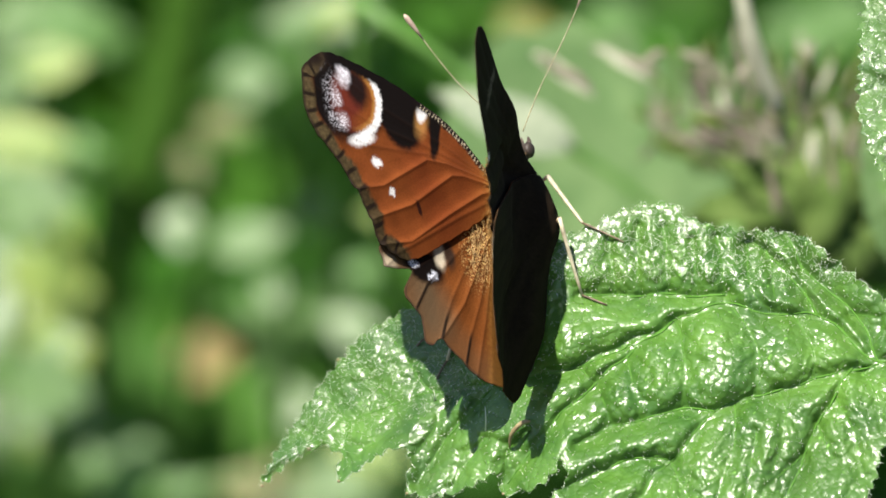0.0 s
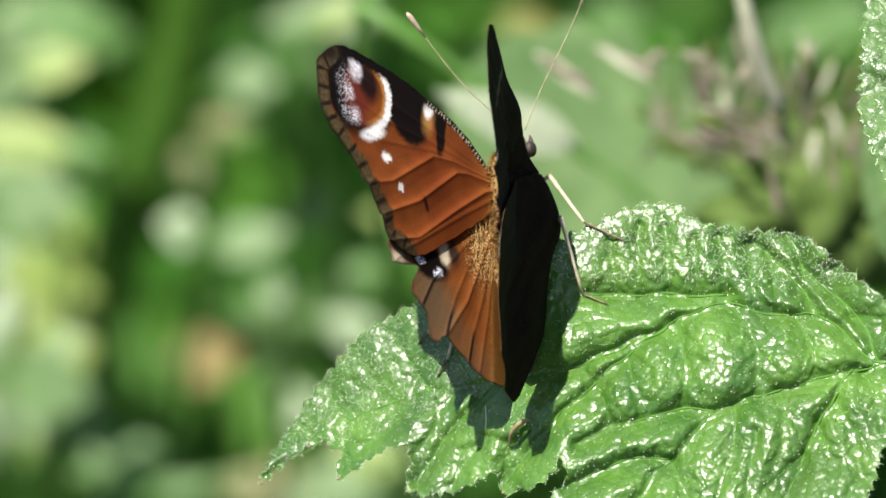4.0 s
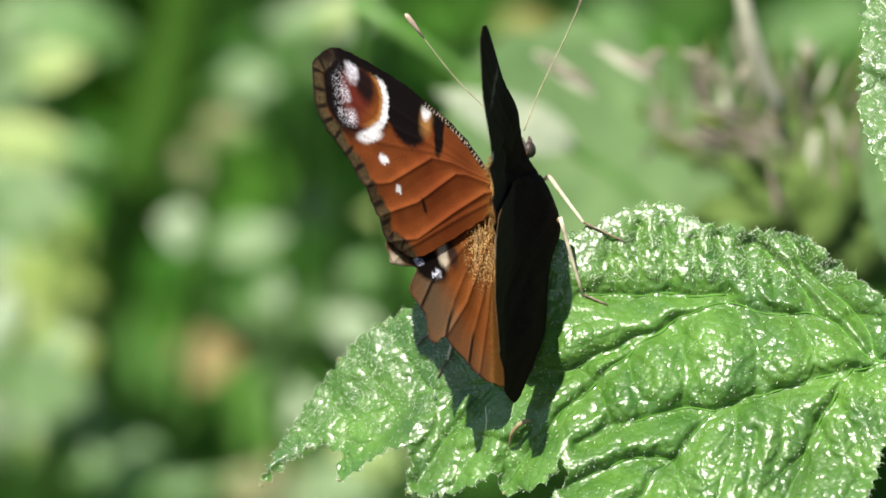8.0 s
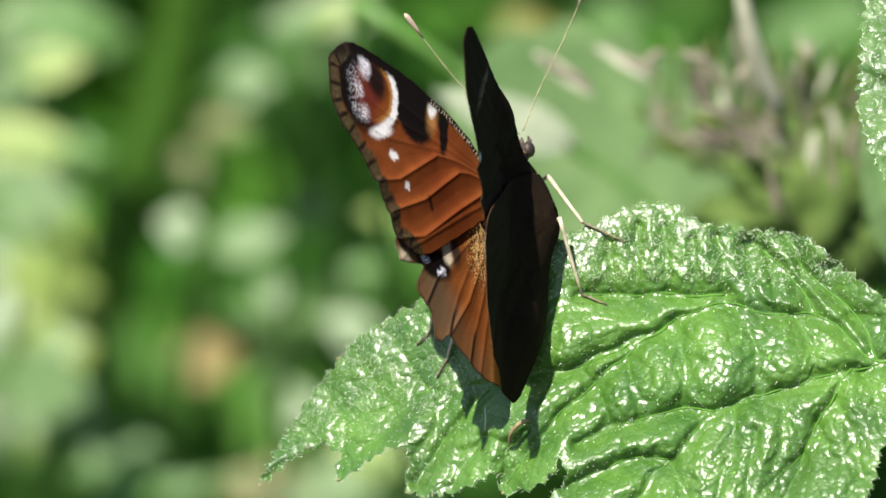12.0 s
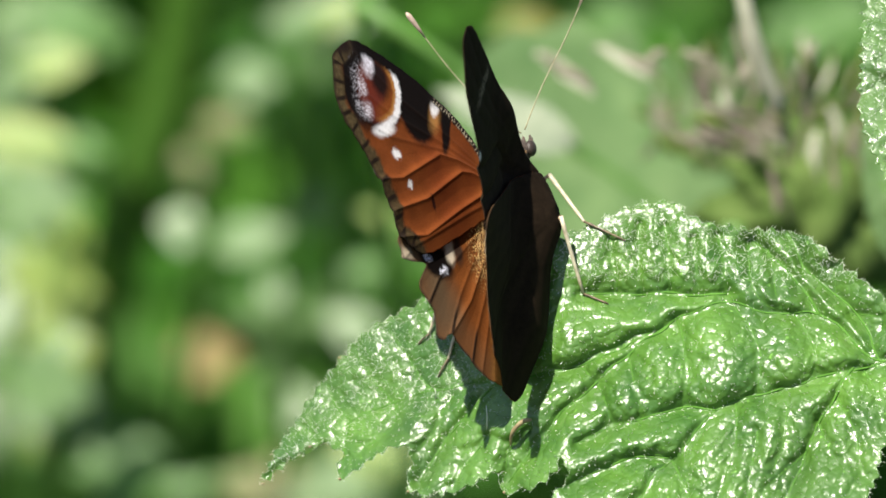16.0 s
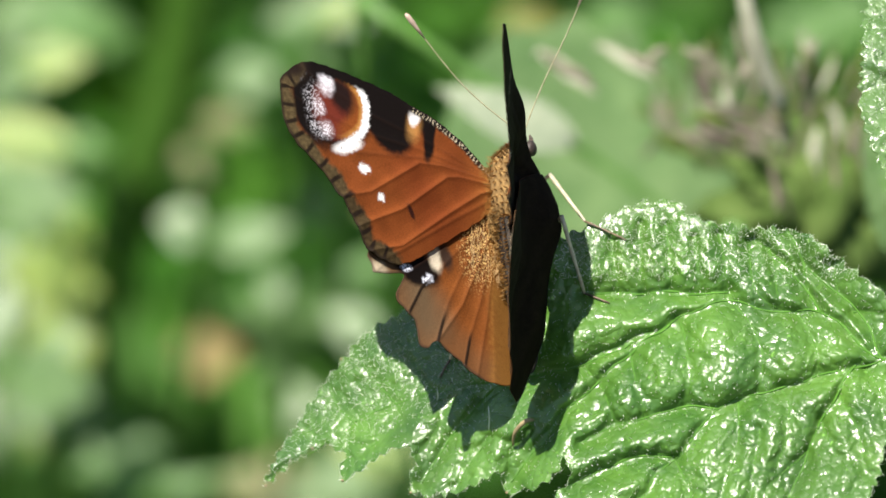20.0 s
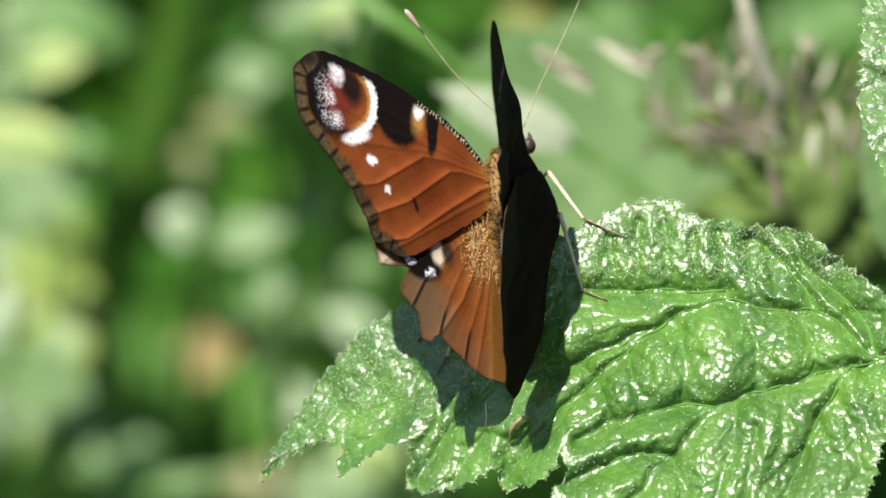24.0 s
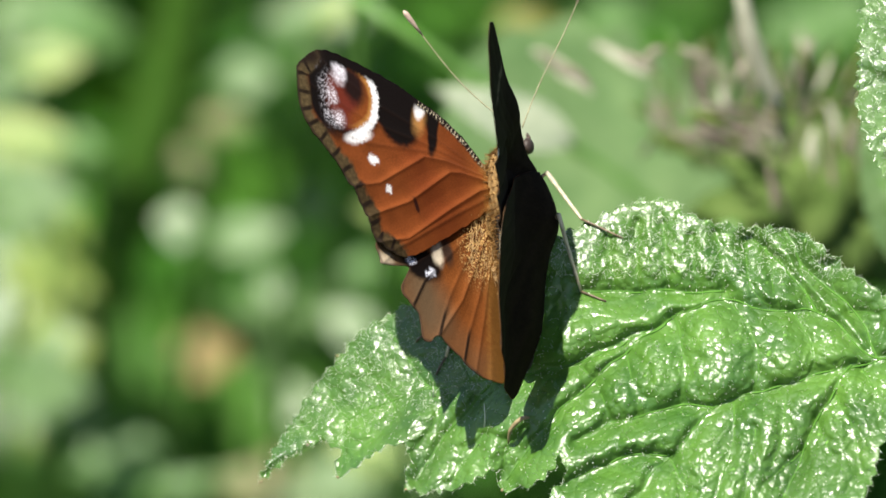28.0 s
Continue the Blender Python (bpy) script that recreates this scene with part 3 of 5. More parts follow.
RUST, BLACK, WHITE = (0.172, 0.046, 0.012), (0.007, 0.005, 0.0045), (0.82, 0.8, 0.8)
FORE_RAYS = [[(1.5, 1.2), (4, 9), (6, 18), (9.5, 27)], [(1.5, 1.2), (3, 10), (3.6, 19), (6, 28.5)], [(1.0, 1.2), (2.2, 10), (1, 19), (1.8, 27)], [(1.0, 1.2), (1.6, 8), (1.3, 11.1), (-3.4, 17.6), (-4.6, 21)], [(0.5, 1.1), (0.6, 6), (0.3, 7.6), (-4.6, 13.5), (-7.5, 18.9)], [(0.0, 1.0), (-0.8, 3.3), (-4.2, 7.8), (-8.9, 13.6), (-10.2, 17.5)], [(-0.6, 0.9), (-4.0, 6), (-10.0, 14.5), (-11, 16)]]
HIND_RAYS = [[(-1.5, 1), (-6, 8), (-11, 15.5), (-12.8, 17.2)], [(-2, 1), (-8, 8), (-13, 14.3)], [(-2.5, 1), (-9, 7), (-13, 10.7), (-16.2, 12.4)], [(-3, 1), (-10, 5.2), (-14, 7.2), (-18.8, 8.8)], [(-3.5, 0.9), (-14, 5.5), (-19.6, 9.4)], [(-4, 0.8), (-13, 3.0), (-17.6, 4.5), (-21, 5.2)], [(-4.5, 0.7), (-15, 2.2), (-22, 3.6)]]


def along(p, line):
    """Distance to a line and the length along it at the nearest place."""
    best, run, far = np.full(len(p), 1e9), np.zeros(len(p)), 0.0
    for a, b in zip(line[:-1], line[1:]):
        a, b = np.array(a), np.array(b)
        d = b - a
        size = math.hypot(*d)
        t = np.clip(((p - a) @ d) / (size * size), 0, 1)
        g = np.linalg.norm(p - (a + t[:, None] * d), axis=1)
        run = np.where(g < best, far + t * size, run)
        best = np.minimum(best, g)
        far += size
    return best, run


def fore_paint(p):
    n1, n2, n3 = grain(p, 0.5, 1), grain(p, 2.3, 2), grain(p, 5.0, 3)
    q = p + np.stack([n2, n1], 1) * 0.22
    margin, run = along(p, FORE[12:28])
    costa, front = along(p, FORE[1:12])
    rays = line_gap(p, FORE_RAYS)
    col = np.tile(np.array(RUST), (len(p), 1)) * (1 + 0.25 * n1 + 0.12 * n3)[:, None]
    # shadows of the folds painted into the rust, and a browner base
    col = lay(col, 0.6 * spot(q, (-3, 10), 2.4, 8, -60, 0.8), (0.12, 0.026, 0.008))
    col = lay(col, 0.5 * spot(q, (1.0, 6), 1.6, 5, -85, 0.8), (0.11, 0.026, 0.008))
    col = lay(col, 0.6 * soft(-q[:, 1], -6, 0), (0.22, 0.08, 0.02))
    # black fields
    col = lay(col, spot(q, (5.9, 22.3), 5.1, 5.4, 0, 0.16), BLACK)
    col = lay(col, spot(q, (6.4, 14.9), 4.7, 3.3, 20, 0.12) * (q[:, 0] > 1), BLACK)
    col = lay(col, spot(q, (4.6, 9.4), 2.9, 0.7, -10, 0.3), BLACK)
    col = lay(col, spot(q, (6.6, 9.6), 1.7, 1.05, -10, 0.3), BLACK)
    # the eyespot: maroon core, orange and white inner crescent, white dusting outwards
    col = lay(col, spot(q, (5.6, 21.6), 3.6, 3.1, 0, 0.25), (0.13, 0.024, 0.014))
    ring = np.hypot((q[:, 0] - 5.9) / 4.5, (q[:, 1] - 21.9) / 4.5)
    arc = np.stack([ring, q[:, 1]], 1)
    col = lay(col, spot(arc, (0.62, 18.6), 0.26, 2.6, 0, 0.55), (0.2, 0.055, 0.013))
    col = lay(col, spot(q, (7.2, 20.9), 2.1, 1.5, 20, 0.45), (0.016, 0.008, 0.007))
    col = lay(col, spot(arc, (0.8, 17.6), 0.09, 3.0, 0, 0.6), (0.4, 0.18, 0.045))
    col = lay(col, spot(arc + (n3 * 0.07 + n2 * 0.04)[:, None] * np.array((1, 0)), (0.94, 17.5), 0.115, 3.2, 0, 0.35), WHITE)
    col = lay(col, spot(q, (1.4, 20.2), 0.7, 1.9, 23, 0.4) * soft(n3 + 0.5 * n2, -0.8, -0.3), WHITE)
    dust = soft(n3 + 0.6 * n2, -0.05, 0.3)
    for c, a, b, k in (((8.5, 23.0), 1.5, 0.95, 1.0), ((5.3, 24.0), 0.95, 0.7, 0.92), ((2.8, 23.1), 0.95, 0.9, 0.88), ((5.8, 25.2), 3.4, 0.8, 0.4), ((2.4, 24.5), 1.1, 1.0, 0.4), ((7.0, 24.4), 1.0, 0.7, 0.35)):
        core = (0.7 if k > 0.95 else 0.25) if k > 0.85 else 0.0
        col = lay(col, spot(q, c, a, b, 10, 0.55) * np.clip(dust + core, 0, 1) * k, (0.8, 0.76, 0.82))
    col = lay(col, spot(q, (5.7, 11.4), 1.7, 0.9, -12, 0.6) * 0.6, (0.55, 0.27, 0.08))
    col = lay(col, spot(q, (7.0, 11.2), 1.35, 0.75, -15, 0.35), WHITE)
    # front edge, black with pale flecks near the root
    col = lay(col, 1 - soft(costa + 0.25 * n2, 0.55, 1.0), (0.012, 0.009, 0.008))
    col = lay(col, (1 - soft(costa + 0.2 * n2, 0.9, 1.6)) * soft(p[:, 1], 10.5, 13), BLACK)
    fleck = (np.sin(front * 13 + n2 * 4) > 0.35) * soft(n3, -0.5, 0.1) * soft(costa, 0.05, 0.2)
    col = lay(col, (1 - soft(costa, 0.5, 0.85)) * (p[:, 1] < 11.8) * fleck * 0.9, (0.5, 0.43, 0.3))
    # tan outer border cut by dark dashes
    wide = 1.75 + 0.25 * np.sin(run * 1.3)
    band = 1 - soft(margin + 0.35 * n2, wide - 0.5, wide + 0.3)
    tint = soft(q[:, 0], -7, 3)[:, None]
    tan = np.array((0.05, 0.034, 0.016)) * (1 - tint) + np.array((0.085, 0.06, 0.028)) * tint
    col = col + (tan * (1 + 0.5 * n2 + 0.3 * n3)[:, None].clip(0.3, 2) - col) * band[:, None]
    col = lay(col, (1 - soft(margin, 2.2, 3.2)) * soft(margin, 1.5, 2.0) * soft(q[:, 0], -1, 2), BLACK)
    dash = 1 - soft(np.abs((run + 0.35 * n1) / 2.1 % 1.0 - 0.5) * 2.1, 0.14, 0.36)
    col = lay(col, dash * (1 - soft(margin, 1.3, 2.2)) * 0.95, (0.012, 0.008, 0.006))
    col = lay(col, (1 - soft(margin, 0.5, 3.0)) * soft(q[:, 0], 7.0, 8.8), (0.02, 0.013, 0.01))
    col = lay(col, (1 - soft(margin, 0.1, 0.35)) * 0.8, (0.02, 0.014, 0.01))
    col = lay(col, (1 - soft(rays, 0.08, 0.3)) * 0.1, (0.035, 0.016, 0.009))
    for c, r in (((-0.72, 18.1), 0.56), ((-3.74, 16.2), 0.44)):
        col = lay(col, spot(q + np.stack([n3, n2], 1) * 0.3, c, r, r * 1.3, 0, 0.4), WHITE)
    col = lay(col, 0.85 * (1 - soft(q[:, 1] + 0.8 * n2, 0.8, 3.4)), (0.34, 0.17, 0.045))
    return lay(col, spot(q, (-4.7, 12.2), 0.9, 0.3, 35, 0.4), (0.03, 0.01, 0.007))


def hind_paint(p):
    n1, n2, n3 = grain(p, 0.45, 7), grain(p, 2.3, 8), grain(p, 5.0, 9)
    q = p + np.stack([n2, n1], 1) * 0.2
    margin = line_gap(p, [HIND[4:20]])
    rays = line_gap(p, HIND_RAYS)
    col = np.tile(np.array((0.165, 0.052, 0.013)), (len(p), 1)) * (1 + 0.3 * n1 + 0.2 * n3)[:, None]
    col = lay(col, 0.85 * soft(q[:, 1] + 0.35 * n1 - 0.12 * (q[:, 0] + 15), 8.6, 10.6), (0.115, 0.072, 0.038))
    col = lay(col, 0.7 * (1 - soft(margin + 0.6 * n1, 1.5, 5.0)) * soft(-q[:, 0], 12, 15), (0.135, 0.064, 0.028))
    col = lay(col, 0.55 * spot(q, (-15.2, 9.8), 3.6, 2.6, 20, 0.6), (0.105, 0.08, 0.048))
    col = lay(col, spot(q, (-10.9, 11.2), 1.9, 3.0, -8, 0.22), BLACK)
    col = lay(col, spot(q, (-9.0, 8.8), 1.6, 0.85, 15, 0.45), (0.55, 0.48, 0.37))
    col = lay(col, spot(q, (-8.7, 7.4), 1.5, 0.8, 20, 0.5), (0.035, 0.02, 0.014))
    col = lay(col, spot(q, (-11.0, 12.7), 0.42, 0.7, 0, 0.4) * soft(n3, -0.4, 0.1), (0.7, 0.72, 0.85))
    col = lay(col, spot(q + np.stack([n3, n2], 1) * 0.3, (-11.8, 9.8), 0.5, 0.75, 30, 0.4) * soft(n3, -0.5, 0.0), (0.72, 0.74, 0.86))
    col = lay(col, spot(q, (-12.4, 16.6), 1.3, 1.6, 0, 0.4), (0.42, 0.34, 0.24))
    col = lay(col, 0.75 * (1 - soft(q[:, 1] + 0.6 * n2, 0.4, 2.6)) * soft(-q[:, 0], 1, 4), (0.3, 0.145, 0.035))
    slits = line_gap(p, [HIND_RAYS[2], HIND_RAYS[3], HIND_RAYS[5]])
    col = lay(col, (1 - soft(rays, 0.06, 0.3)) * 0.12, (0.05, 0.02, 0.012))
    col = lay(col, (1 - soft(slits, 0.1, 0.26)) * (1 - soft(margin, 2.5, 4.5)) * 0.95, (0.012, 0.008, 0.006))
    col = lay(col, soft(n3 + 0.4 * n2, 0.1, 0.45) * spot(q, (-6.5, 3.2), 4.5, 2.2, 0, 0.5), (0.62, 0.44, 0.18))
    col = lay(col, soft(-n3 - 0.4 * n2, 0.1, 0.4) * spot(q, (-6.5, 3.4), 4.0, 2.0, 0, 0.5), (0.05, 0.028, 0.012))
    return lay(col, (1 - soft(margin, 0.08, 0.3)) * 0.7, (0.05, 0.03, 0.02))


def dark_paint(p):
    n1, n2 = grain(p, 0.6, 11), grain(p, 3.0, 12)
    wave = np.sin(p[:, 1] * 2.6 + n1 * 3.0 + p[:, 0] * 0.6)
    col = np.tile(np.array((0.013, 0.0085, 0.005)), (len(p), 1)) * (1 + 0.15 * wave + 0.4 * n2)[:, None].clip(0.2, 3)
    streak = spot(p + np.stack([n2, n1], 1) * 0.5, (5.2, 19.5), 4.6, 0.55, -42, 0.5) * soft(n2 + 0.5 * n1, -0.3, 0.2)
    col = lay(col, 0.8 * streak, (0.16, 0.13, 0.1))
    return lay(col, spot(p, (-3.6, 21.6), 0.5, 0.5, 0, 0.3), (0.5, 0.5, 0.5))


def ragged(line, seed, size=0.14):
    pts = [(q.x, q.y) for q in smooth_path([(*p, 0) for p in line] + [(*line[0], 0)], 6)][:-1]
    rng = random.Random(seed)
    return [(x + size * (noise.noise((x * 1.1, y * 1.1, seed)) + rng.uniform(-0.25, 0.25)), y + size * noise.noise((x * 1.1, y * 1.1, seed + 9))) for x, y in pts]


def crease(p, line, up, height, reach):
    """A fold along a line: a step that falls off quickly on one side and slowly on the other."""
    best, side_of = np.full(len(p), 1e9), np.zeros(len(p))
    for a, b in zip(line[:-1], line[1:]):
        a, b = np.array(a), np.array(b)
        d = b - a
        t = np.clip(((p - a) @ d) / (d @ d), 0, 1)
        q = p - (a + t[:, None] * d)
        g = np.linalg.norm(q, axis=1)
        sgn = np.sign(d[0] * q[:, 1] - d[1] * q[:, 0])
        side_of = np.where(g < best, sgn, side_of)
        best = np.minimum(best, g)
    return height * np.where(side_of * up > 0, np.exp(-best / reach), np.exp(-best / 0.35))


def wing(name, line, rays, paint, side, lift, seed, stretch=None, step=0.1):
    """A wing of two faces, scaled upper side and dark underside, pleated along its rays; side 1 is the left."""
    p, f = fill(ragged(line, seed), step, seed)
    tint, under = paint(p), dark_paint(p)
    d = line_gap(p, rays)
    z = lift + 0.05 * np.exp(-(d / 0.25) ** 2) - 0.045 * np.minimum(d, 1.6) + 0.012 * np.maximum(0, p[:, 1] - 6) ** 1.6 * 0.3
    for fold_line in rays[3:6] if lift else rays[4:5]:
        z = z + crease(p, fold_line, 1, 0.42 if lift else 0.2, 2.4)
    if stretch:
        p, z = stretch(p, z)
    thick = 0.1
    up = np.stack([p[:, 0], p[:, 1] * side, z + thick / 2], 1) * 0.001
    lo = np.stack([p[:, 0], p[:, 1] * side, z - thick / 2], 1) * 0.001
    n = len(p)
    directed = {(a, b) for t in f for a, b in zip(t, t[1:] + t[:1])}
    rim = [(a, b) for a, b in directed if (b, a) not in directed]
    if side < 0:
        f = [t[::-1] for t in f]
        rim = [(b, a) for a, b in rim]
    # the outline runs so that the upper face looks up
    a, b, c = (up[i] for i in f[0])
    flip = np.cross(b - a, c - a)[2] < 0
    if flip:
        f, rim = [t[::-1] for t in f], [(b, a) for a, b in rim]
    faces = f + [tuple(i + n for i in t[::-1]) for t in f] + [(b, a, a + n, b + n) for a, b in rim]
    me = mesh_of(name, np.concatenate([up, lo]), faces, [M_UPPER, M_UNDER], True, [0] * len(f) + [1] * (len(f) + len(rim)))
    layer = me.color_attributes.new("pigment", "FLOAT_COLOR", "POINT")
    cols = np.concatenate([tint, under]).clip(0.002, 0.95)
    layer.data.foreach_set("color", np.concatenate([cols, np.ones((2 * n, 1))], 1).astype(np.float32).ravel())
    ob = part(name, me, butterfly)
    ob.location = (0, 0, 0) if side > 0 else (0, -WIDE * 0.001, 0)
    return ob


def rooted(u):
    """How far the raised wings bow out round the thorax and the abdomen, along the body."""
    return np.interp(u, (-24.4, -21, -18, -16, -10, -7, -5, -4, -2, 0.5, 3, 5, 8, 11), (-0.9, 0.3, 1.5, 2.2, 2.8, 3.6, 4.4, 4.6, 4.3, 3.3, 2.0, 1.2, 0.5, 0.0))


def tail(p, z):
    """The right hind wing is whole, a little longer behind, and bows round the body at its root."""
    q = p.copy()
    q[:, 0] -= 2.3 * soft(-p[:, 0], 14, 22)
    inner = soft(-p[:, 0], 7, 13) * (1 - soft(p[:, 1], -0.6, 2.0))
    q[:, 1] -= 1.5 * inner
    return q, z - 0.15 - rooted(q[:, 0]) * (1 - soft(p[:, 1], 0.0, 6.0)) + 1.3 * soft(-p[:, 0], 8, 18) * soft(p[:, 1], 0, 5) - 0.4 * soft(p[:, 1], 2, 8)


def folded(p, z):
    """The left hind wing's inner margin folds down beside the abdomen."""
    q = p.copy()
    inner = soft(-p[:, 0], 8, 14) * (1 - soft(p[:, 1], -0.8, 1.4))
    q[:, 1] -= 2.8 * inner
    return q, z - 1.5 * inner


def flared(p, z):
    """The right fore wing bows round the thorax at its root."""
    q = p.copy()
    q[:, 1] *= 1 - 0.085 * soft(p[:, 1], 4, 24)
    front = np.exp(-((p[:, 0] - 6.0) / 3.2) ** 2) * (1 - soft(p[:, 1], 6, 15))
    return q, z - rooted(p[:, 0]) * (1 - soft(p[:, 1], 0.0, 6.5)) - 1.25 * front - 0.5 * soft(p[:, 1], 3, 10)


left_fore = wing("forewing", FORE, FORE_RAYS, fore_paint, 1, 0.25, 21)
left_hind = wing("hindwing", HIND, HIND_RAYS, hind_paint, 1, 0.0, 22, folded)
right_fore = wing("forewing", FORE, FORE_RAYS, fore_paint, -1, 0.25, 23, flared, step=0.3)
right_hind = wing("hindwing", SHOULDER, HIND_RAYS, hind_paint, -1, 0.0, 24, tail, step=0.3)
for ob, text in ((left_fore, "rust forewing with a white-ringed eyespot"), (left_hind, "rust hindwing with a small black eyespot"), (right_fore, "raised forewing showing its black underside"), (right_hind, "raised hindwing showing its black underside")):
    ob["label"] = text

rng = random.Random(31)
tuft_v, tuft_f = [], []
for _ in range(480):
    s_, r_ = -1.0 - 9.0 * rng.random(), rng.uniform(0.3, 4.2)
    o = Vector((s_, r_, 0.1))
    d = Vector((-1, rng.uniform(-0.1, 0.7), rng.uniform(0.05, 0.5))).normalized()
    a = d.orthogonal().normalized() * 0.032
    b = d.cross(a)
    n = len(tuft_v)
    tuft_v += [o + a, o - a * 0.5 + b * 0.87, o - a * 0.5 - b * 0.87, o + d * rng.uniform(0.6, 1.7)]
    tuft_f += [(n, n + 1, n + 3), (n + 1, n + 2, n + 3), (n + 2, n, n + 3)]
tuft = part("hair_fringe", mesh_of("hair_fringe", mm(tuft_v), tuft_f, M_TUFT, False), left_hind, "golden brown hairs near the body")
tuft["kind"] = "stuff"
ruff_v, ruff_f = [], []
for _ in range(700):
    o = Vector((rng.uniform(-5.5, 3.4), rng.uniform(0.0, 2.0), 0.35))
    d = Vector((rng.uniform(-1, 0.2), rng.uniform(-0.3, 0.7), rng.uniform(0.2, 1.0))).normalized()
    a = d.orthogonal().normalized() * 0.032
    b = d.cross(a)
    n = len(ruff_v)
    ruff_v += [o + a, o - a * 0.5 + b * 0.87, o - a * 0.5 - b * 0.87, o + d * rng.uniform(0.7, 1.6)]
    ruff_f += [(n, n + 1, n + 3), (n + 1, n + 2, n + 3), (n + 2, n, n + 3)]
ruff = part("hair_fringe", mesh_of("hair_fringe", mm(ruff_v), ruff_f, M_TUFT, False), left_fore, "golden hairs at the root of the wing")
ruff["kind"] = "stuff"

X, Y, Z = Vector((1, 0, 0)), Vector((0, 1, 0)), Vector((0, 0, 1))
MID = -1.5


def fur(verts, count, length, seed, spread=0.5):
    """Short tapered hairs standing off a body."""
    rng = random.Random(seed)
    pieces = []
    for _ in range(count):
        v = rng.choice(verts)
        out = Vector((rng.uniform(-0.5, 0.2), v.y - MID, v.z + 2.0)).normalized()
        d = (out + Vector((rng.uniform(-1, 0.2), rng.uniform(-1, 1), rng.uniform(-1, 1))) * spread).normalized()
        tip = v + d * length * rng.uniform(0.5, 1.2)
        s = d.orthogonal().normalized() * 0.05
        u = d.cross(s)
        pieces.append(([v + s, v - s * 0.5 + u * 0.87, v - s * 0.5 - u * 0.87, tip], [(0, 1, 3), (1, 2, 3), (2, 0, 3)]))
    return merge(*pieces)


tv, tf = ellipsoid((0.4, MID, 0.2), (X, Y, Z), (4.8, 2.6, 2.6), 18, 24, 0.12)
part("thorax", mesh_of("thorax", mm(tv), tf, M_FUR), butterfly, "thorax with brown fur")
hv, hf = fur([q for q in tv if q.y > MID - 1.4 and q.z > -1.5], 2400, 1.1, 3)
part("thorax_fur", mesh_of("thorax_fur", mm(hv), hf, M_TUFT, False), butterfly, "tawny hair on the thorax")
rings = np.linspace(0, 1, 46)
av, af = tube([(-3.0 - 17.0 * u, MID, 0.1 - 3.6 * u) for u in rings], [2.0 * (1 - 0.5 * u ** 1.7) * (1 - 0.09 * (math.cos(u * 9 * 2 * math.pi) > 0.55)) * min(1, 0.15 + math.sqrt(max(0, 1 - u)) * 2.5) for u in rings], 18)
part("abdomen", mesh_of("abdomen", mm(av), af, M_BELLY), butterfly, "dark ringed abdomen")
hv, hf = fur([q for q in av if q.y > MID - 0.8 and q.z > -2.0 and q.x > -12], 1500, 1.0, 5)
part("abdomen_fur", mesh_of("abdomen_fur", mm(hv), hf, M_TUFT, False), butterfly, "tawny hair on the fore part of the abdomen")
ev, ef = ellipsoid((5.5, MID + 0.1, -1.9), (X, Y, Z), (1.4, 1.5, 1.8), 12, 16, 0.1)
head = part("head", mesh_of("head", mm(ev), ef, M_HEAD), butterfly, "furry brown head")
for s in (1, -1):
    v, f = ellipsoid((5.8, MID - 0.1 + s * 1.3, -2.2), (X, Y, Z), (0.9, 0.6, 0.9), 12, 16)
    part("eye", mesh_of("eye", mm(v), f, M_EYE), head, "round brown compound eye")
    v, f = tube([(6.6, MID - 0.3 + s * 0.35, -3.6), (7.5, MID - 0.3 + s * 0.45, -3.7), (8.0, MID - 0.3 + s * 0.4, -3.5)], [0.35, 0.28, 0.08], 8)
    part("palp", mesh_of("palp", mm(v), f, M_HEAD), head)


def antenna(points):
    path = smooth_path([fly(*p) for p in points], 8)
    v, f = tube(path, [0.068 + 0.01 * math.sin(i * 1.9) for i in range(len(path))], 7)
    ob = part("antenna", mesh_of("antenna", mm(v), f, M_ANT), butterfly, "thin pale antenna")
    d = (path[-1] - path[-3]).normalized()
    tip = path[-1]
    v, f = tube([tip - d * 2.6, tip - d * 1.4, tip - d * 0.3, tip + d * 0.5, tip + d * 0.9], [0.09, 0.2, 0.31, 0.3, 0.1], 10)
    part("club", mesh_of("club", mm(v), f, M_CLUB), ob, "pinkish brown clubbed tip")


antenna([(8.5, 12.6, -2.8), (4.4, 15.8, -2.4), (1.0, 19.2, -1.4), (-3.6, 25.1, 0.4)])
antenna([(8.9, 13.0, -2.6), (10.8, 17.8, -2.4), (13.6, 23.6, -1.6), (15.8, 28.9, -0.6)])


def leg(points, thick=0.21):
    """Femur, shin and foot of one leg, foot last."""
    q = [fly(*p) for p in points]
    for name, a, b, r0, r1, m in (("femur", q[0], q[1], thick, thick * 0.8, M_SHANK), ("shin", q[1], q[2], thick * 1.15, thick * 0.75, M_LEG), ("foot", q[2], q[3], thick * 0.55, thick * 0.4, M_SHANK)):
        path = [a.lerp(b, k / 6) + Vector((0, 0, 0.12 * math.sin(math.pi * k / 6))) for k in range(7)]
        v, f = tube(path, [r0 + (r1 - r0) * k / 6 + 0.03 * (k % 2) for k in range(7)], 8)
        part(name, mesh_of(name, mm(v), f, m), butterfly, "pale jointed leg" if name == "shin" else "")


def ground_leg(hip, knee, ankle, foot):
    leg([hip, knee, (*ankle, leaf_top(*ankle) + 0.35), (*foot, leaf_top(*foot) + 0.15)])


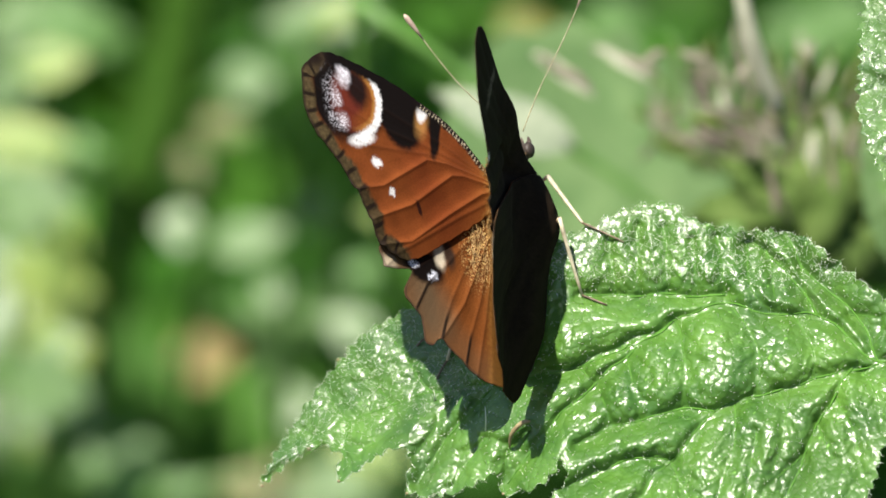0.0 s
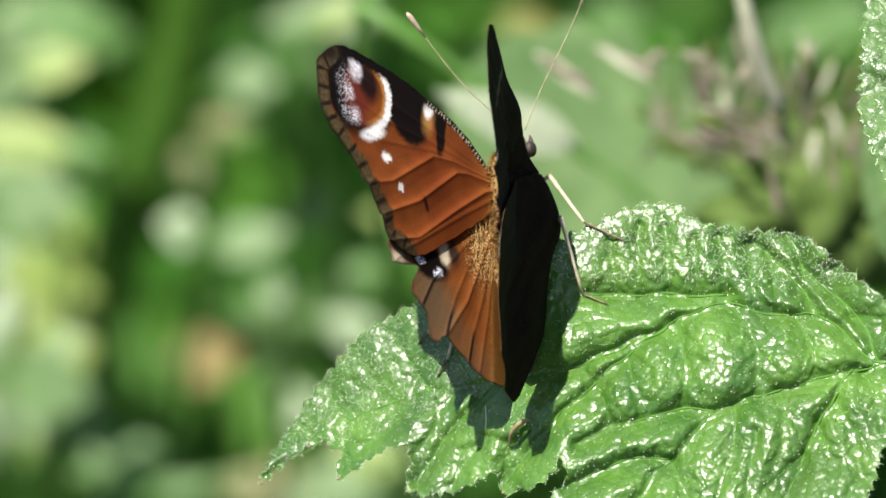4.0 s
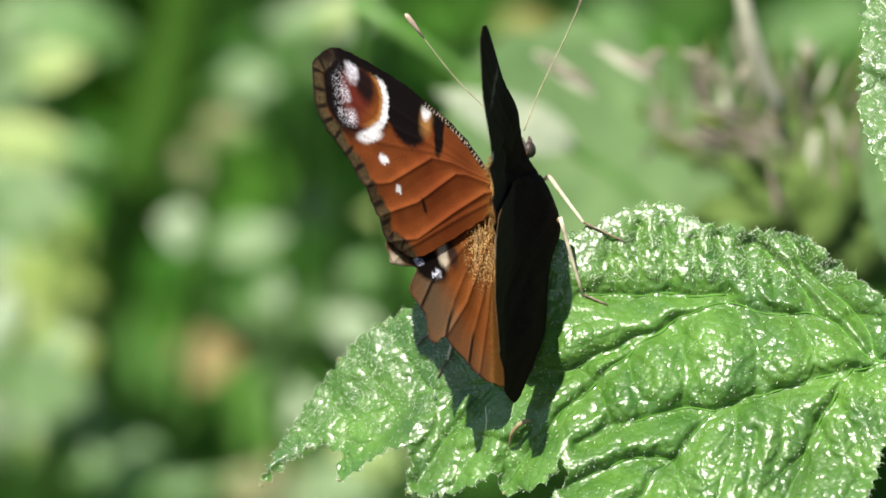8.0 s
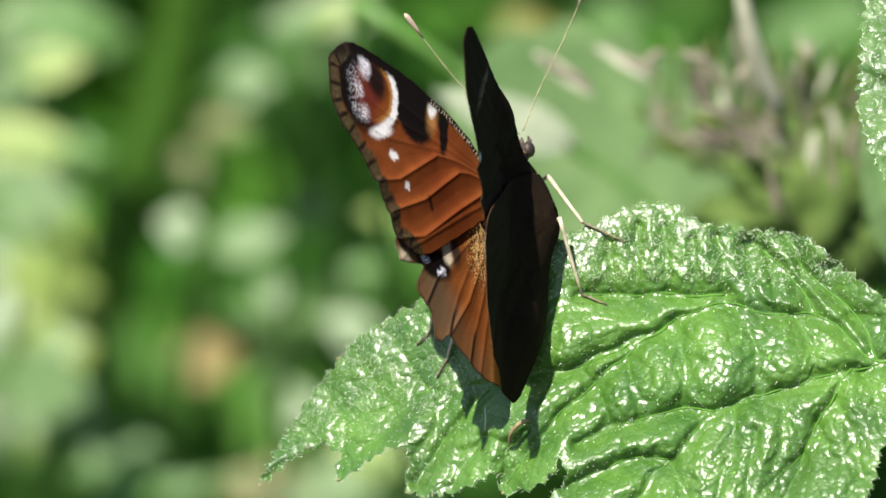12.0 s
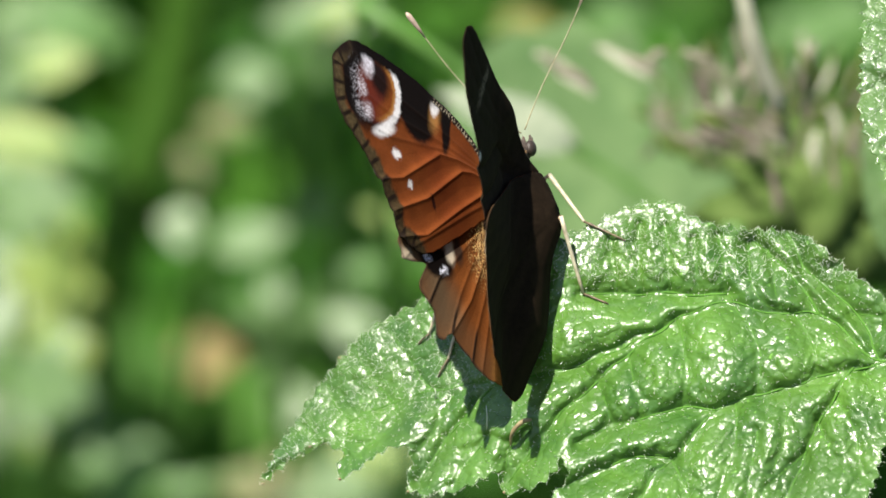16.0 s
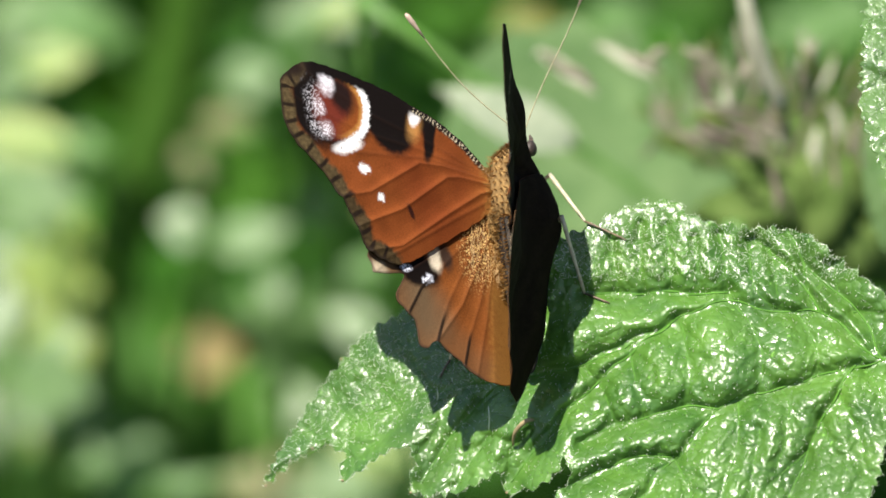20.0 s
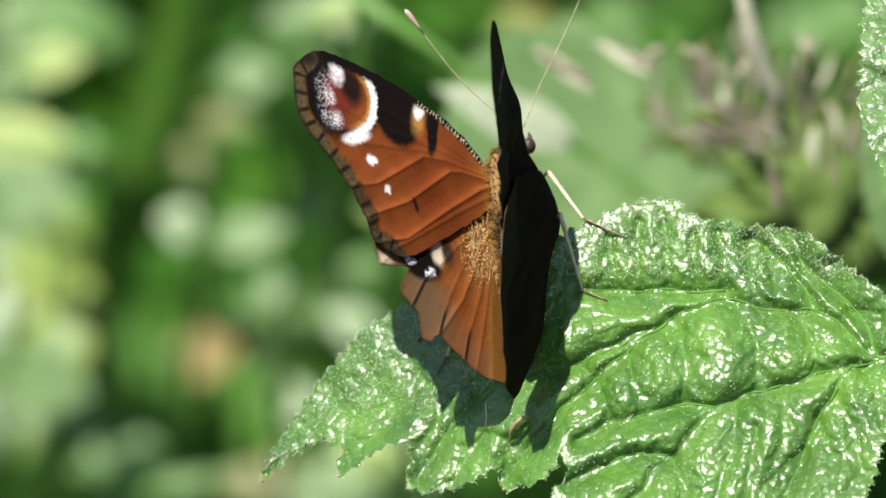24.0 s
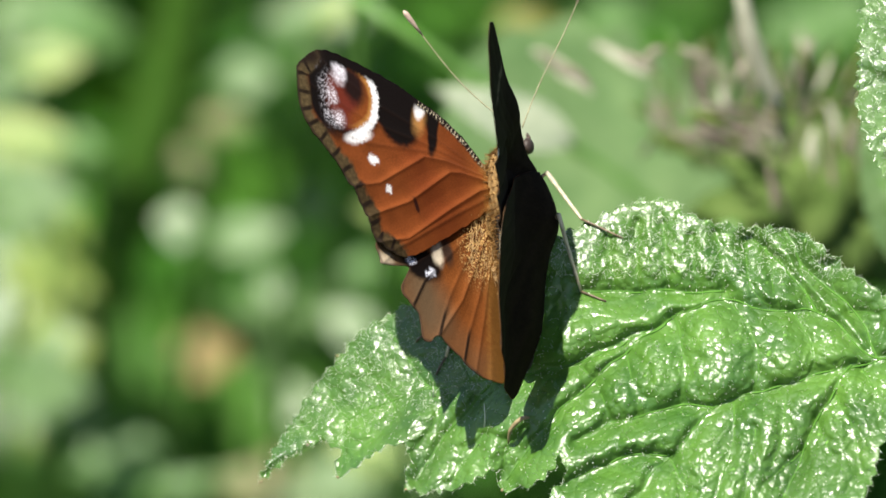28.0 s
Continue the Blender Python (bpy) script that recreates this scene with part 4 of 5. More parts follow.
ground_leg((9.9, 6.4, -7.0), (11.7, 8.1, -8.0), (15.4, 2.9), (19.9, 0.8))
ground_leg((10.4, -0.9, -1.0), (12.8, 3.5, 3.4), (15.3, -5.0), (18.0, -6.1))
ground_leg((5.0, 4.0, -4.0), (2.0, 1.0, -3.5), (-1.6, -9.5), (-2.8, -10.6))
ground_leg((6.0, 2.0, -4.0), (3.0, -4.0, -3.0), (0.5, -12.2), (-0.6, -14.2))

# ---- the leaf that reaches in at the side, on the same plane ----
SIDE_EDGE = [(62, 22), (60, 30), (54, 33), (49, 31), (46.6, 27), (46.0, 23), (45.6, 18), (45.5, 14.5), (46.8, 10.5), (48.8, 7.0), (53, 5.5), (59, 8), (62, 14)]
SIDE_VEINS = [[(62, 19), (55, 18.5), (46, 17)], [(57, 18.6), (51, 24), (48, 28)], [(56, 18.5), (52, 12), (49, 9)]]


def side_base(x, y):
    return 2.0 + 0.25 * (x - 46) - 0.55 * (y - 16)


sv2, sf2, sz, sp, sm = leaf_blade(serrate(SIDE_EDGE, 1.3, 0.55, 8), 0.24, 9, side_base, SIDE_VEINS, 1.05, deep=0.7)
side_leaf = thing("side_leaf", SITE, "bright green toothed leaf with a wrinkled glossy face", "leaf")
part("blade", mesh_of("blade", sv2, sf2, M_SIDE), side_leaf)
rng = random.Random(23)
spots_ = [(*sp[i], sz[i]) for i in (rng.randrange(len(sp)) for _ in range(3200)) if sp[i][0] < 54]
fuzz = part("leaf_hairs", mesh_of("leaf_hairs", *hairs(spots_, 0.5, 0.035, 6), M_HAIR, False), side_leaf, "short whitish bristles")
fuzz["kind"] = "stuff"
sv3, sf3 = tube(smooth_path([(61.5, 19, side_base(61.5, 19) - 0.4), (68, 14, 4), (74, -10, -10), (78, -40, -30)], 6), [0.9] * 19, 10)
part("leaf_stalk", mesh_of("leaf_stalk", mm(sv3), sf3, M_STEM), side_leaf, "green leaf stalk")


# ---- plants behind ----
def beyond(x, y, back):
    """A place behind the leaf: x and y as they line up with the leaf's plane, back in metres."""
    k = 1 + back / REACH
    return at(x * k, y * k, -back * 1000)


def simple_leaf(length, width, teeth, droop, fold, seed, n=18, m=3, ripple=1.0):
    """A toothed, folded and drooping leaf along +x with its face up; metres."""
    rng = random.Random(seed)
    verts, faces = [], []
    for i in range(n + 1):
        u = i / n
        w = width * 0.5 * (math.sin(math.pi * min(1, u * 1.02) ** 0.75) ** 0.85 if 0 < u < 1 else 0.02)
        w *= 1 + (0.1 if i % 2 else -0.06) * teeth
        for j in range(-m, m + 1):
            y = w * j / m
            z = -droop * length * u * u - abs(y) * fold + 0.012 * ripple * length * math.sin(u * 40 + abs(j)) * (abs(j) < m)
            verts.append(Vector((length * u - 0.12 * abs(y), y, z + 0.01 * ripple * length * noise.noise((u * 5, j, seed)))))
    k = 2 * m + 1
    for i in range(n):
        for j in range(k - 1):
            a = i * k + j
            faces.append((a, a + k, a + k + 1, a + 1))
    return verts, faces


def facing(place, tip, normal):
    """A pose at place with x towards tip and z near normal."""
    x = Vector(tip).normalized()
    z = Vector(normal)
    z = (z - x * z.dot(x)).normalized()
    m = Matrix((x, z.cross(x), z)).transposed().to_4x4()
    m.translation = place
    return m


S3 = SITE.to_3x3()


def hung_leaf(name, x, y, back, tip, normal, length, width, mat, label, droop=0.15, fold=0.2, seed=1, category="leaf", ripple=1.0, perched=False):
    """A single leaf: base at x, y; tip and normal are directions in the plant's frame."""
    ob = thing(name, facing(beyond(x, y, back), S3 @ Vector(tip), S3 @ Vector(normal)), label, category)
    v, f = simple_leaf(length, width, 1, droop, fold, seed, ripple=ripple)
    part("blade", mesh_of("blade", v, f, mat), ob)
    path = [Vector((length * u * 0.96, 0, -droop * length * u * u - 0.0006)) for u in np.linspace(-0.02 if perched else -0.25, 1, 12)]
    slim = 0.3 if perched else 1.0
    v, f = tube(path, np.linspace(0.0013 * slim, 0.0004 * slim, 12), 7)
    part("midrib", mesh_of("midrib", v, f, mat if perched else M_STEM), ob)
    inv = ob.matrix_world.inverted()
    root = ob.matrix_world @ path[0]
    lean = random.Random(seed + round(x * 10))
    foot = Vector((root.x + lean.uniform(-0.06, 0.06), root.y + lean.uniform(0.05, 0.2), -0.03))
    if perched:
        # held by the leaf right behind it
        foot = root - S3 @ Vector((0, 0, 0.015))
    down = [inv @ q for q in smooth_path([root, root.lerp(foot, 0.3) + Vector((0, 0.03, 0.02)) * (0.0 if perched else 1.0), foot], 6)]
    v, f = tube(down, np.linspace(0.0007 * slim, 0.0013 * slim, len(down)), 6)
    part("leaf_stalk", mesh_of("leaf_stalk", v, f, mat if perched else M_STEM), ob)
    return ob


# foliage mass
rng = random.Random(41)
leaf_kinds = [simple_leaf(1.0, 0.62, 1, 0.2, 0.25, s) for s in range(4)]


def mass(name, count, box, sizes, mat, seed, label):
    r = random.Random(seed)
    allv, allf = [], []
    for _ in range(count):
        x, y, back = (r.uniform(*b) for b in box)
        place = beyond(x, y, back)
        yaw = r.uniform(0, 2 * math.pi)
        tip = Vector((math.cos(yaw), math.sin(yaw), r.uniform(-0.6, 0.35)))
        nor = Vector((r.uniform(-0.6, 0.6), r.uniform(-0.7, 0.4), 1))
        m = facing(place, tip, nor) @ Matrix.Scale(r.uniform(*sizes), 4)
        v, f = r.choice(leaf_kinds)
        n = len(allv)
        allv += [m @ q for q in v]
        allf += [tuple(i + n for i in q) for q in f]
    return tagged(new(name, mesh_of(name, allv, allf, mat)), label, "foliage", kind="stuff")


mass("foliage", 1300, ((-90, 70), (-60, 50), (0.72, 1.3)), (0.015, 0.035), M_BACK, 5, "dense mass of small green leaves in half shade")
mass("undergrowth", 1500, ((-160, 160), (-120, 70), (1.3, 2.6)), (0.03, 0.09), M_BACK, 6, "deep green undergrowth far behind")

# unseen leaves added above the view, placed to block sun from the mass
mass("shading_foliage", 380, ((-150, 150), (80, 300), (0.64, 1.0)), (0.03, 0.06), M_BACK, 9, "green foliage added out of view to shade the plants behind")

# the herb bed that the plants grow from, down to the soil all round
rng = random.Random(52)
low_kinds = [simple_leaf(1.0, 0.6, 1, 0.2, 0.25, s, 6, 1) for s in range(4)]
bed_v, bed_f, cane_v, cane_f = [], [], [], []
for _ in range(1500):
    x, y = rng.gauss(0, 1.5), 1.2 + rng.gauss(0, 1.5)
    near = abs(x) < 0.35 and y > -0.1
    tall = rng.uniform(0.12, 0.5)
    if near:
        tall = min(tall, max(0.06, 0.5 - 0.3 * y))
    lean = Vector((rng.uniform(-0.1, 0.1), rng.uniform(-0.1, 0.1), tall))
    foot = Vector((x, y, -0.02))
    v, f = tube([foot, foot + lean * 0.5 + Vector((0, 0, 0.02)), foot + lean], [0.004, 0.003, 0.0015], 5)
    cane_f += [tuple(i + len(cane_v) for i in q) for q in f]
    cane_v += list(v)
    for _ in range(6):
        u, yaw = rng.uniform(0.25, 1), rng.uniform(0, 2 * math.pi)
        tip = Vector((math.cos(yaw), math.sin(yaw), rng.uniform(-0.5, 0.4)))
        m = facing(foot + lean * u, tip, (rng.uniform(-0.5, 0.5), rng.uniform(-0.5, 0.5), 1)) @ Matrix.Scale(rng.uniform(0.04, 0.1), 4)
        v, f = rng.choice(low_kinds)
        bed_f += [tuple(i + len(bed_v) for i in q) for q in f]
        bed_v += [m @ q for q in v]
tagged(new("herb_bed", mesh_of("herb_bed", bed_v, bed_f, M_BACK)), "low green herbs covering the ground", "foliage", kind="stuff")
tagged(new("herb_stems", mesh_of("herb_stems", cane_v, cane_f, M_STEM)), "thin green stems of the low herbs", "stems", kind="stuff")
rise_v, rise_f = [], []
for _ in range(150):
    top = beyond(rng.uniform(-130, 130), rng.uniform(-20, 70), rng.uniform(1.0, 2.4))
    foot = Vector((top.x + rng.uniform(-0.1, 0.1), top.y + rng.uniform(-0.1, 0.1), -0.02))
    v, f = tube(smooth_path([foot, foot.lerp(top, 0.5) + Vector((rng.uniform(-0.03, 0.03), 0, 0)), top], 4), np.linspace(0.004, 0.0015, 9), 5)
    rise_f += [tuple(i + len(rise_v) for i in q) for q in f]
    rise_v += list(v)
tagged(new("tall_stems", mesh_of("tall_stems", rise_v, rise_f, M_STEM)), "tall thin stems that carry the undergrowth", "stems", kind="stuff")

# single herb leaves behind, sunlight put into their pale colours: x, y, width, height, kind
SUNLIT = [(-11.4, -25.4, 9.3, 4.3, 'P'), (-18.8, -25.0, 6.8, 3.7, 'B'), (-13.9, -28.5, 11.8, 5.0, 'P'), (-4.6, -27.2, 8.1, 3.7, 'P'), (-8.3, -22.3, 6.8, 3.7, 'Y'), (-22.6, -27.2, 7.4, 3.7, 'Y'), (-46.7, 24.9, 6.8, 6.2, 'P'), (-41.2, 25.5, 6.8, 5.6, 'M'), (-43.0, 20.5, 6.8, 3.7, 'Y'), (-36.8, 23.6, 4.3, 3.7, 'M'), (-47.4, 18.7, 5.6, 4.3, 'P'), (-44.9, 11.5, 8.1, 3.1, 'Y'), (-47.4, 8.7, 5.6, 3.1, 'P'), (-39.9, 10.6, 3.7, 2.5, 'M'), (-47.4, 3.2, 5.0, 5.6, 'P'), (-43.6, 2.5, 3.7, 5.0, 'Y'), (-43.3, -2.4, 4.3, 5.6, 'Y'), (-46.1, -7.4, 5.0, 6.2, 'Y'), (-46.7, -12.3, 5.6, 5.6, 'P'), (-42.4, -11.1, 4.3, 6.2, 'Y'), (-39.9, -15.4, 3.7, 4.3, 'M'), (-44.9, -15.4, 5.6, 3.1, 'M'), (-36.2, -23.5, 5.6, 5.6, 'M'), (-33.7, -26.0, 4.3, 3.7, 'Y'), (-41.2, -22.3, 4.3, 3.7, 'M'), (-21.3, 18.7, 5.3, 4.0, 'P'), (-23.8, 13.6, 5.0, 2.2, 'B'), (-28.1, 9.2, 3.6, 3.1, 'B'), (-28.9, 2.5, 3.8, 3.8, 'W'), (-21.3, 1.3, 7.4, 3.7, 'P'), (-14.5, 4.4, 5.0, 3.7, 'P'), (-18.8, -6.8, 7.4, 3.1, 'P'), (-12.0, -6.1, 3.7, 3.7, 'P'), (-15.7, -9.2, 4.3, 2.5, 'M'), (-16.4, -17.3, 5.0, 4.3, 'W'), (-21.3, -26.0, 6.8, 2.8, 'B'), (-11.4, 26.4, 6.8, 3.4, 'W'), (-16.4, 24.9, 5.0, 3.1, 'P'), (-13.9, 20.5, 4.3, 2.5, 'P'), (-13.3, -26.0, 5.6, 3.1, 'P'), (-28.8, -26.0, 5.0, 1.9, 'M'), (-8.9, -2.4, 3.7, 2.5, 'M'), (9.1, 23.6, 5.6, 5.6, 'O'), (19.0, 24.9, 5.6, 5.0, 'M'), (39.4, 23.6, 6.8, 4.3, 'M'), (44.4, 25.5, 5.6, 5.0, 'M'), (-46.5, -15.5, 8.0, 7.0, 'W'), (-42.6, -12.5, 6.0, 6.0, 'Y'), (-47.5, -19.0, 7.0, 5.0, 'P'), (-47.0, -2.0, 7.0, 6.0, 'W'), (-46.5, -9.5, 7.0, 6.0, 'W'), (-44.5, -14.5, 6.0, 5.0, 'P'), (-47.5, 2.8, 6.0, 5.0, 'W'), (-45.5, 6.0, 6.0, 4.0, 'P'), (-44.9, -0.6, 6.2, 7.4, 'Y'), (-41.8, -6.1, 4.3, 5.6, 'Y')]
KINDS = {"P": (M_PALE, "pale green sunlit herb leaf"), "Y": (M_YELLOW, "yellowish green sunlit herb leaf"), "M": (M_MID, "mid green herb leaf in soft light"), "W": (M_WHITE, "whitish sunlit herb leaf"), "B": (M_BRONZE, "bronze brown withered herb leaf"), "O": (M_OLIVE_LEAF, "olive yellow herb leaf")}
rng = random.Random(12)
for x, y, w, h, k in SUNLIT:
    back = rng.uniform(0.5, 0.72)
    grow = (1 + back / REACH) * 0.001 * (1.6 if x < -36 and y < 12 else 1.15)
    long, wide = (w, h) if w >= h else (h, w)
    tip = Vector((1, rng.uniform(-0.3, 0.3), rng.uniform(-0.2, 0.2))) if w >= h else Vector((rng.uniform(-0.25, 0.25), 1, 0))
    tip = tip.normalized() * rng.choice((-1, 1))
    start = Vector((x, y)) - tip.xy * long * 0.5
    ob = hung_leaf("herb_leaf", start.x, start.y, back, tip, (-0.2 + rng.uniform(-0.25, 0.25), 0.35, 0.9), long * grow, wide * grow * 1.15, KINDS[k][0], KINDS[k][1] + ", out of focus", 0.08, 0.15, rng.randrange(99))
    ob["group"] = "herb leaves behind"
for _ in range(22):
    x, y = rng.choice((rng.uniform(-50, -39), rng.uniform(-25, 2))), rng.uniform(-26, 27)
    if abs(x + 28 - (y - 10) * 0.3) < 5.5:
        continue
    size = rng.uniform(2.5, 6.0) * 0.0016
    k = rng.choice("PPYWM")
    a = rng.uniform(0, 6.3)
    ob = hung_leaf("herb_leaf", x, y, rng.uniform(0.42, 0.72), (math.cos(a), math.sin(a) * 0.5, 0.1), (-0.2 + rng.uniform(-0.3, 0.3), 0.45, 0.85), size, size * rng.uniform(0.45, 0.8), KINDS[k][0], "small " + KINDS[k][1] + ", out of focus", 0.1, 0.2, rng.randrange(99))
    ob["group"] = "herb leaves behind"
# a round withered leaf
ob = hung_leaf("withered_leaf", -29.6, -12.0, 0.6, (1, 0.1, 0), (-0.2, 0.4, 0.9), 0.0125, 0.0115, M_DEAD, "orange brown withered leaf, out of focus", 0.1, 0.1, 4)

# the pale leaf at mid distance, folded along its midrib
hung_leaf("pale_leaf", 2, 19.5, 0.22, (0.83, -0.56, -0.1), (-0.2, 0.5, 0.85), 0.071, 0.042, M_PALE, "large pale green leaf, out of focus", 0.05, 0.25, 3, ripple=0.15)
# bright part of the pale leaf, added as a cream coloured blade before it
hung_leaf("pale_leaf", 14.5, 11.5, 0.19, (-0.92, 0.4, 0.05), (-0.35, 0.55, 0.75), 0.02, 0.0075, M_CREAM, "cream white patch for the pale leaf's bright part, out of focus", 0.1, 0.15, 8, perched=True)
# bright streaks, added as two narrow whitish blades
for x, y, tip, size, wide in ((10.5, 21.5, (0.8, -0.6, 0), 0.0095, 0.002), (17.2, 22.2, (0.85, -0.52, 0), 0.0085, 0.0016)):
    hung_leaf("pale_leaf", x, y, 0.165, tip, (-0.3, 0.6, 0.7), size, wide, M_STRAW, "narrow whitish strip for a bright streak", 0.05, 0.1, 5, perched=True)
hung_leaf("low_leaf", 52, -3, 0.12, (-0.35, 0.9, 0), (-0.5, 0.3, 0.8), 0.02, 0.007, M_PALE, "narrow pale green leaf beside the broad leaf", 0.05, 0.1, 6)

# the dry flower head: bracts that fan out from a short stalk
dry_head = thing("dry_flower_head", SITE, "withered grey brown flower head with spiky bracts, out of focus", "flower")
rng = random.Random(77)
axes3 = (Vector((1, 0, 0)), Vector((0, 1, 0)), Vector((0, 0, 1)))
# olive lump added for the shaded green area, shade put into its colour
core = ellipsoid((47.5, 4, -175), axes3, (10.0, 9.5, 6), 24, 32, 0.9)
part("core", mesh_of("core", mm(core[0]), core[1], M_CORE), dry_head, "dark olive lump for the shaded area behind the bracts")


def bract(x, y, z, d, size, wide, mat):
    bend = Vector((rng.uniform(-1, 1), rng.uniform(-1, 1), rng.uniform(-1, 1))) * size * 0.2
    mid = Vector((x, y, z))
    path = smooth_path([mid - d * size, mid + bend, mid + d * size], 4)
    v, f = tube(path, [0.1 + wide * math.sin(math.pi * min(1, (i + 0.6) / len(path))) for i in range(len(path))], 7)
    part("bract", mesh_of("bract", mm(v), f, mat), dry_head)


for k in range(85):
    x, y = rng.uniform(25, 52), rng.uniform(7, 25)
    if y < 16.2 - 0.41 * (x - 18.4):
        continue
    d = (Vector((x - 37, y + 2, 0)) + Vector((rng.uniform(-16, 16), rng.uniform(-9, 9), rng.uniform(-8, 8)))).normalized()
    bract(x * 1.06, y * 1.06, -195 + rng.uniform(-16, 16), d, rng.uniform(2.0, 5.0), rng.uniform(0.2, 0.5), rng.choice((M_DRY, M_OLIVE, M_MID, M_MID)))
for k in range(20):
    x, y = rng.uniform(36, 51), rng.uniform(5, 22)
    d = Vector((rng.uniform(-0.5, 0.5), 1, rng.uniform(-0.3, 0.3))).normalized()
    bract(x * 1.13, y * 1.13, -142 + rng.uniform(-8, 8), d, rng.uniform(2.0, 4.5), rng.uniform(0.15, 0.4), rng.choice((M_DRY, M_SPIKE, M_OLIVE, M_OLIVE)))
# a dense fan of withered bracts over the olive lump
for k in range(56):
    turn = rng.uniform(radians(28), radians(152))
    d = Vector((math.cos(turn), math.sin(turn), rng.uniform(-0.25, 0.25))).normalized()
    run = rng.uniform(5, 19)
    bract(44 + d.x * run * 1.2, 8 + d.y * run * 0.9, -196 + rng.uniform(-14, 14), d, rng.uniform(2.2, 4.6), rng.uniform(0.25, 0.55), rng.choice((M_DRY, M_DRY, M_SPIKE, M_OLIVE, M_OLIVE, M_MID)))
# dark purplish brown spikes on the near side
for k in range(24):
    u = rng.random()
    x, y = 25.5 + 10 * u + rng.uniform(-1, 1), 13.4 - 1.5 * u + rng.uniform(-2.2, 2.2)
    d = Vector((-1, rng.uniform(0.1, 0.8), rng.uniform(-0.2, 0.3))).normalized()
    bract(x * 1.2, y * 1.2, -158 + rng.uniform(-16, 16), d, rng.uniform(1.2, 2.6), rng.uniform(0.3, 0.6), rng.choice((M_SPIKE, M_SPIKE, M_OLIVE, M_DRY)))
# pale pointed tips that catch the sun
for x, y, dx, dy, size in ((12.5, 20.0, 1, -0.8, 2.6), (14.8, 18.6, 1, -0.75, 2.4), (21.8, 20.3, 1, -0.45, 2.6), (23.2, 21.0, 0.9, 0.5, 1.6), (27.8, 21.2, 1, -0.3, 2.0), (33.0, 19.0, 0.5, 0.8, 1.8), (45.0, 12.0, 0.2, 1, 2.6), (40.0, 21.0, 0.4, 0.9, 2.4)):
    bract(x * 1.15, y * 1.15, -140, Vector((dx, dy, 0.1)).normalized(), size, 0.55, M_DRY)
# broader straw bracts that stand up from the flower head
for x, y, dx, size, wide in ((46.6, 24.3, 0.1, 2.4, 0.55), (36.7, 18.7, -0.3, 1.9, 0.5), (50.6, 16.0, -0.3, 2.6, 0.55), (43.6, 14.5, -0.2, 1.8, 0.5), (48.2, 11.2, 0.05, 4.2, 0.95), (40.0, 13.5, -0.35, 1.8, 0.45), (49.5, 22.0, 0.45, 2.6, 0.4)):
    bract(x, y, -170, Vector((dx, 1, 0.1)).normalized(), size, wide, M_STRAW)
stem_path = smooth_path([(36.5, 34.0, -120), (38.5, 25.5, -122), (42.0, 17.0, -126)], 5)
v, f = tube(stem_path, [0.9, 0.95, 1.0, 1.05, 1.1, 1.15, 1.1, 1.1, 1.05, 1.0, 0.6], 10)
part("bent_bract", mesh_of("bent_bract", mm(v), f, M_STRAW), dry_head, "straw coloured bent stalk")
v, f = tube(smooth_path([(49.4, 15.6, -200), (50.2, 11, -202), (49.6, 6.5, -206)], 4), [0.3, 0.6, 0.8, 0.9, 0.9, 0.8, 0.8, 0.7, 0.5], 8)
part("bent_bract", mesh_of("bent_bract", mm(v), f, M_STRAW), dry_head, "straw coloured bent stalk")
v, f = tube(smooth_path([(37, 3, -165), (42, -20, -170), (48, -90, -190), (56, -820, -330)], 5), [1.6] * 16, 10)
part("stalk", mesh_of("stalk", mm(v), f, M_STEM), dry_head, "green stalk")

# broad stem, its half shade put into a darker stem colour
sp_ = smooth_path([beyond(-26.5, 36, 0.66), beyond(-30, 18, 0.66), beyond(-35.3, 2, 0.66), beyond(-39, -12, 0.68), beyond(-42, -40, 0.72), beyond(-46, -70, 0.8)], 6)
sp_.append(Vector((sp_[-1].x - 0.02, sp_[-1].y, -0.02)))
v, f = tube(sp_, [0.0054] * len(sp_), 14)
thick_stem = thing("thick_stem", Matrix(), "thick upright green stem, out of focus", "stem")
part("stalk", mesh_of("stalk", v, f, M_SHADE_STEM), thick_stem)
for k in (3, 15, 24):
    p, d = sp_[k], (sp_[k + 1] - sp_[k - 1]).normalized()
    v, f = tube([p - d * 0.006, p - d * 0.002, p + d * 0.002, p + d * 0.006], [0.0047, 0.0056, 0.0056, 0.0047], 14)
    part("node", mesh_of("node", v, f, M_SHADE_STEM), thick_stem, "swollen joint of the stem")


